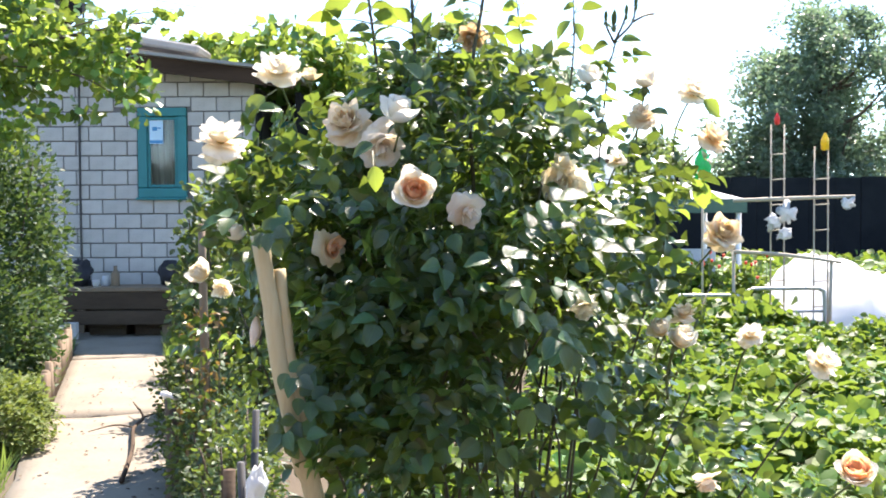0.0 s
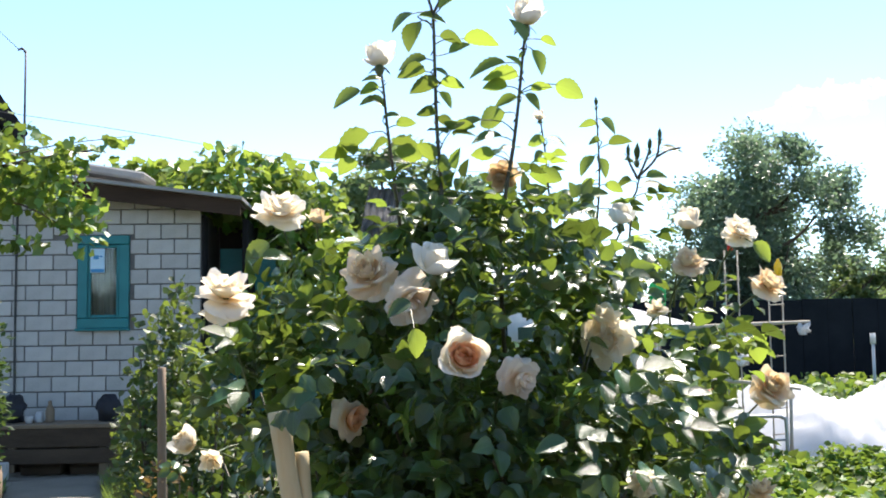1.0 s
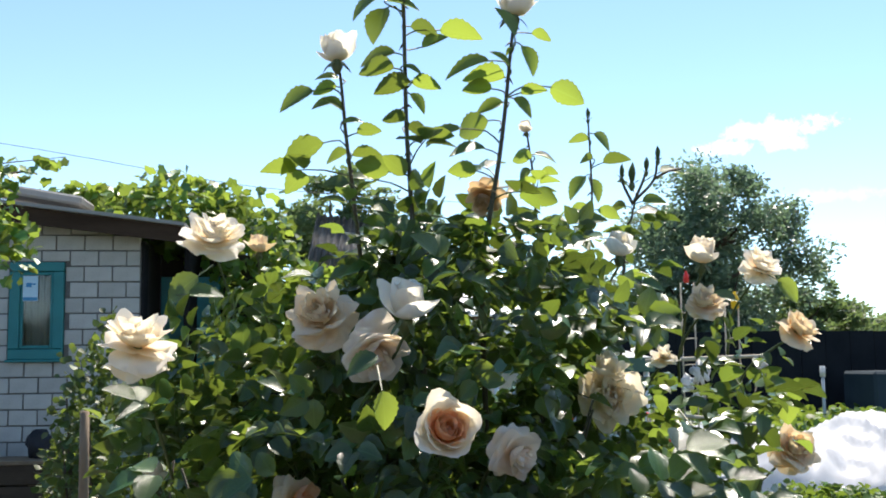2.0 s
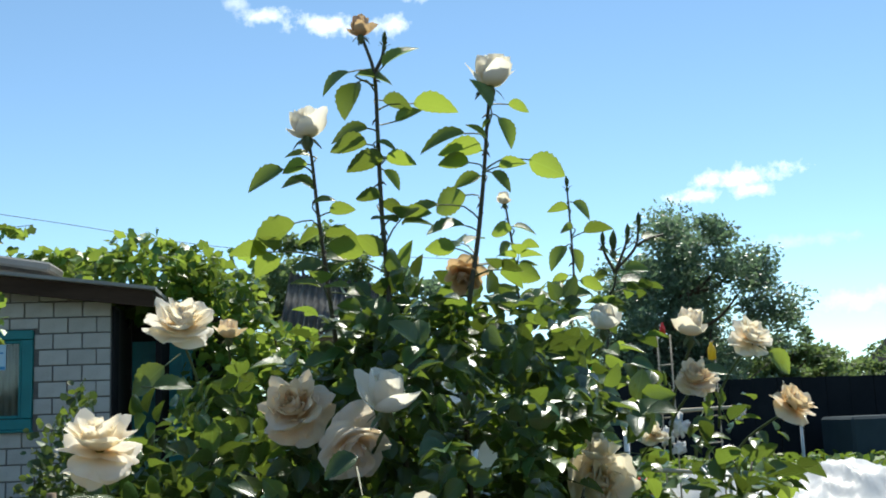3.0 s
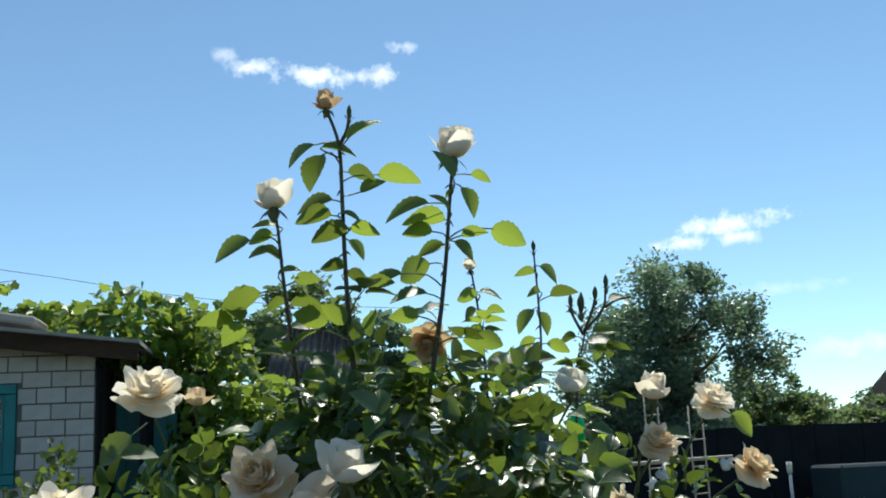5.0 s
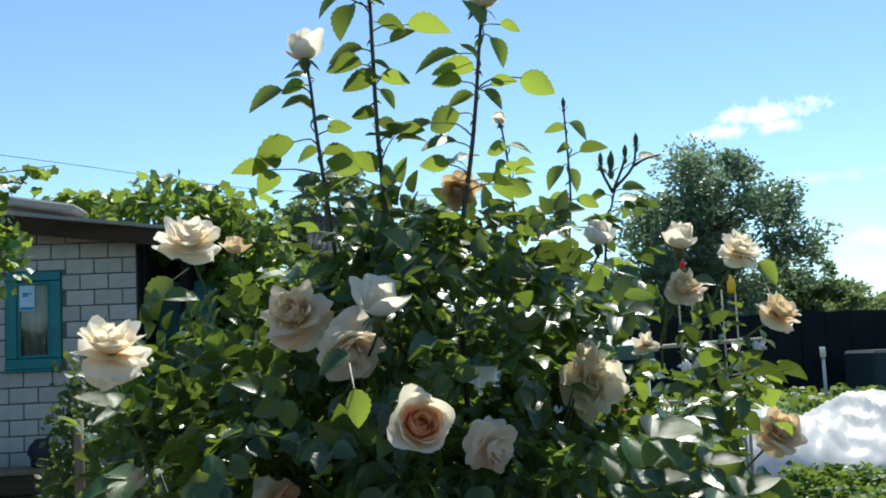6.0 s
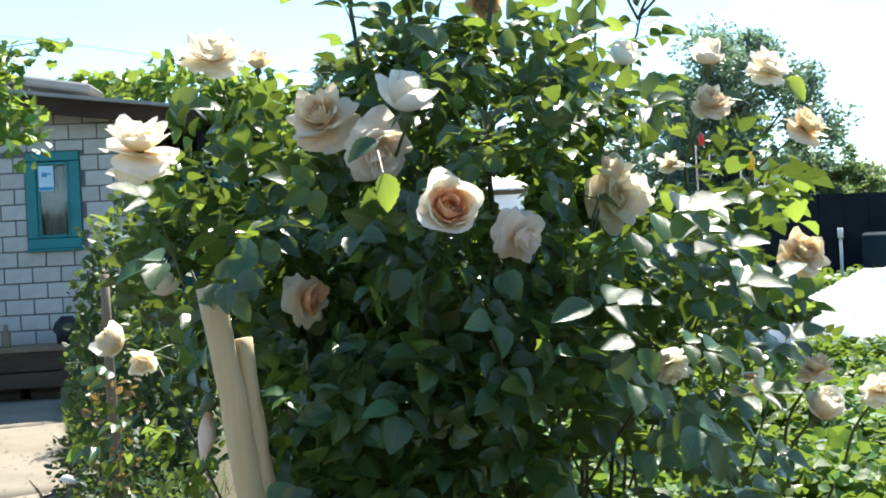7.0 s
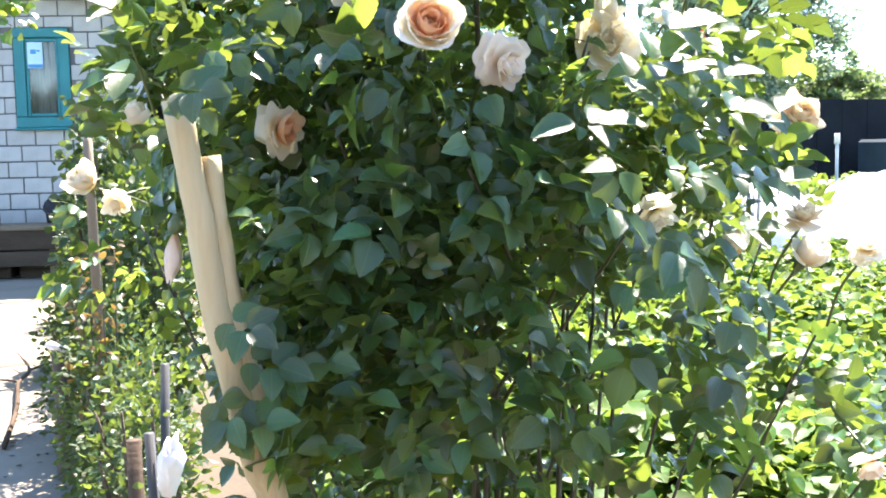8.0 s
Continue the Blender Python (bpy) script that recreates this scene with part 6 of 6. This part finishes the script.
leaflets = []
made = 0
while made < 3700:
    z = rn.uniform(0.12, 1.52)
    a = rn.uniform(0, 2 * math.pi)
    r = body_radius(z) * (1 + 0.30 * noise.noise(Vector((math.cos(a) * 1.6, math.sin(a) * 1.6, z * 3.2))))
    f = rn.uniform(0, 1) ** 0.5
    p = Vector((0.03 + (1.06 if math.cos(a) < 0 else 0.80) * r * f * math.cos(a), 2.95 + 0.88 * r * f * math.sin(a), z))
    if z < 1.10 and p.x > 0.07 and rn.uniform() > 0.12 + 0.45 * max(0.0, z - 0.5):
        continue
    if z < 1.04 and p.x < -0.25:
        continue
    if z < 0.80 and rn.uniform() > (0.10 if p.x < -0.20 else 0.34 if p.x < -0.05 else 0.30):
        continue
    if z < 1.02 and p.x > -0.03 and rn.uniform() > 0.36:
        continue
    if z > 1.08 and rn.uniform() < 0.26 + (1.7 if abs(p.x - 0.03) < 0.14 else 2.0) * (z - 1.08):
        continue
    away = Vector((math.cos(a), math.sin(a) * 0.9, rn.uniform(-0.5, 0.5)))
    compound(p, away + Vector(rn.normal(size=3) * 0.45), Vector((0, 0, 1)) + away * 0.35 + Vector(rn.normal(size=3) * 0.75), rn.uniform(0.021, 0.039), 5 if rn.uniform() < 0.7 else 3, leaflets)
    made += 1
# low shoots towards the vegetable plot
for cx, cy, cz, rx, rz, n in ((0.42, 2.82, 0.78, 0.18, 0.11, 52), (0.56, 2.58, 0.66, 0.18, 0.09, 42), (0.50, 3.16, 1.06, 0.07, 0.06, 9), (-0.42, 3.06, 1.0, 0.09, 0.10, 16), (0.38, 3.06, 1.25, 0.12, 0.12, 40), (-0.33, 2.86, 1.17, 0.12, 0.08, 40), (-0.26, 2.98, 1.29, 0.14, 0.09, 70)):
    for k in range(n):
        d = rn.normal(size=3)
        d /= np.linalg.norm(d)
        f = rn.uniform(0, 1) ** 0.4
        compound((cx + d[0] * rx * f, cy + d[1] * rx * f, cz + d[2] * rz * f), Vector(d) + Vector((0, 0, 0.1)), Vector((0, 0, 0.2 if cz > 1.15 and cx > 0 else 1)) + Vector(d) * 0.4 + Vector(rn.normal(size=3) * 0.9), rn.uniform(0.022, 0.034), 5, leaflets)
# leaves that hang over the stake
for x, z, n in ((-0.285, 1.172, 5), (-0.262, 1.165, 5), (-0.30, 1.15, 3), (-0.25, 0.972, 5), (-0.237, 0.935, 5), (-0.262, 0.905, 5), (-0.225, 0.905, 5), (-0.245, 0.87, 5)):
    compound((x, 2.567, z), (rn.uniform(-0.6, 0.6), -0.2, rn.uniform(-0.9, 0.2)), Vector((rn.uniform(-0.4, 0.4), -0.8, 0.6)), 0.033, n, leaflets)
# leaves added out of sight at the back to shade the front
for k in range(420):
    x, y = rn.uniform(-0.14, 0.42), rn.uniform(3.02, 3.46)
    z = rn.uniform(0.95, 1.34) - 0.5 * abs(x - 0.05) * abs(x - 0.05)
    compound((x, y, z), rn.normal(size=3) * (1, 1, 0.5), Vector((0, 0, 1)) + Vector(rn.normal(size=3) * 0.6), rn.uniform(0.026, 0.040), 5, leaflets)
# line of sight to the shelter, kept free of leaves for the camera
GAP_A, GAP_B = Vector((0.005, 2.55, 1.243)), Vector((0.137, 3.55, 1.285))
# mean camera position; leaves between it and the blooms are cleared for its view
CAMERA_SIDE = Vector((-0.1, 1.55, 1.25))


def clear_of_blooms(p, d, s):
    """Leaves that hide a bloom or the gap from the camera are dropped."""
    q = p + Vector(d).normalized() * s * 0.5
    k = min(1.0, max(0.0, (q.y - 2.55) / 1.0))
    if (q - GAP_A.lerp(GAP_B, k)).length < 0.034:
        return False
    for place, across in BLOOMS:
        way = (CAMERA_SIDE - place).normalized()
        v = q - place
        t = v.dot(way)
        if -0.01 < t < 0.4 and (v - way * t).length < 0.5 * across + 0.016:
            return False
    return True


thin = random.Random(9)
sparse = lambda p: p.x > 0.22 and 1.10 < p.z < 1.33 and thin.random() < 0.5
before_stake = lambda p: p.y < 2.66 and -0.325 < p.x < -0.225 and 0.985 < p.z < 1.15
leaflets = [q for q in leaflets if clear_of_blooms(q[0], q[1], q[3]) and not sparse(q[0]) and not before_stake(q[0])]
leaflets.sort(key=lambda q: q[0].y)
for p, d, n, s in leaflets[:290]:
    leaf_part(p, d, n, s, rn.uniform(0.9, 1.1))
rest = leaflets[290:]
fol = part("foliage", scatter("foliage", LEAFLET_LOW, frames_from([q[0] for q in rest], [q[1] for q in rest], [q[2] for q in rest], [q[3] for q in rest])), ROSE_FOLIAGE, None)
fol["kind"] = "stuff"
in_bush(fol, Matrix.Identity(4))

# the peeled stake that props the bush
prop = thing("support_stake", "stout peeled wooden stake propping the rose bush", "stake")
tube("pole", [(-0.15, 2.62, -0.2), (-0.203, 2.61, 0.68), (-0.232, 2.6, 0.84), (-0.262, 2.602, 0.98), (-0.272, 2.6, 1.06), (-0.288, 2.598, 1.166)], [0.0165, 0.0155, 0.0148, 0.0138, 0.013, 0.0128], PEELED, prop, 14, wobble=0.09, rng=random.Random(3))
tube("side_branch", [(-0.226, 2.606, 0.86), (-0.247, 2.61, 0.97), (-0.255, 2.612, 1.04), (-0.262, 2.612, 1.115)], [0.0135, 0.0115, 0.0105, 0.0095], PEELED, prop, 10, wobble=0.08, rng=random.Random(4))

# ---- bricks of the house wall, last ----
def brick_mesh(w, high):
    bm = bmesh.new()
    box(bm, (0, 0, 0), (w, 0.05, high), 0.004)
    me = bpy.data.meshes.new("brick")
    bm.to_mesh(me)
    bm.free()
    me.materials.append(BRICK)
    return me


BRICKS = {}
rbk = random.Random(5)
COURSE, STEP = 0.148, 0.26
for row in range(20):
    z = 0.012 + COURSE * row
    x = WALL_R - (0.13 if row % 2 else 0.0)
    if row % 2:
        spans = [(WALL_R - 0.12, WALL_R)]
    else:
        spans = []
    while x > WALL_L:
        spans.append((x - 0.247, x))
        x -= STEP
    for a, b in spans:
        high = min(0.135, round(ROOF_AT((a + b) / 2) - 0.035 - z, 2))
        if high < 0.03:
            continue
        at, cuts = z, [(a, b)]
        if z < WIN_T < z + high - 0.03 and b > WIN_L and a < WIN_R:
            # a course cut short over the window head
            at, high = WIN_T + 0.006, round(z + high - WIN_T - 0.006, 3)
        elif z + 0.138 > WIN_B - 0.004 and z < WIN_T + 0.004:
            cuts = [(s, e) for s, e in ((a, min(b, WIN_L - 0.006)), (max(a, WIN_R + 0.006), b)) if e - s > 0.03]
        for s, e in cuts:
            w = round(e - s, 3)
            if (w, high) not in BRICKS:
                BRICKS[w, high] = brick_mesh(w, high)
            ob = new("brick", BRICKS[w, high])
            ob.parent = wall
            ob.location = (s, WALL_Y - 0.004 + rbk.uniform(-0.002, 0.002), at)
            ob.rotation_euler = (0, radians(rbk.uniform(-0.35, 0.35)), 0)
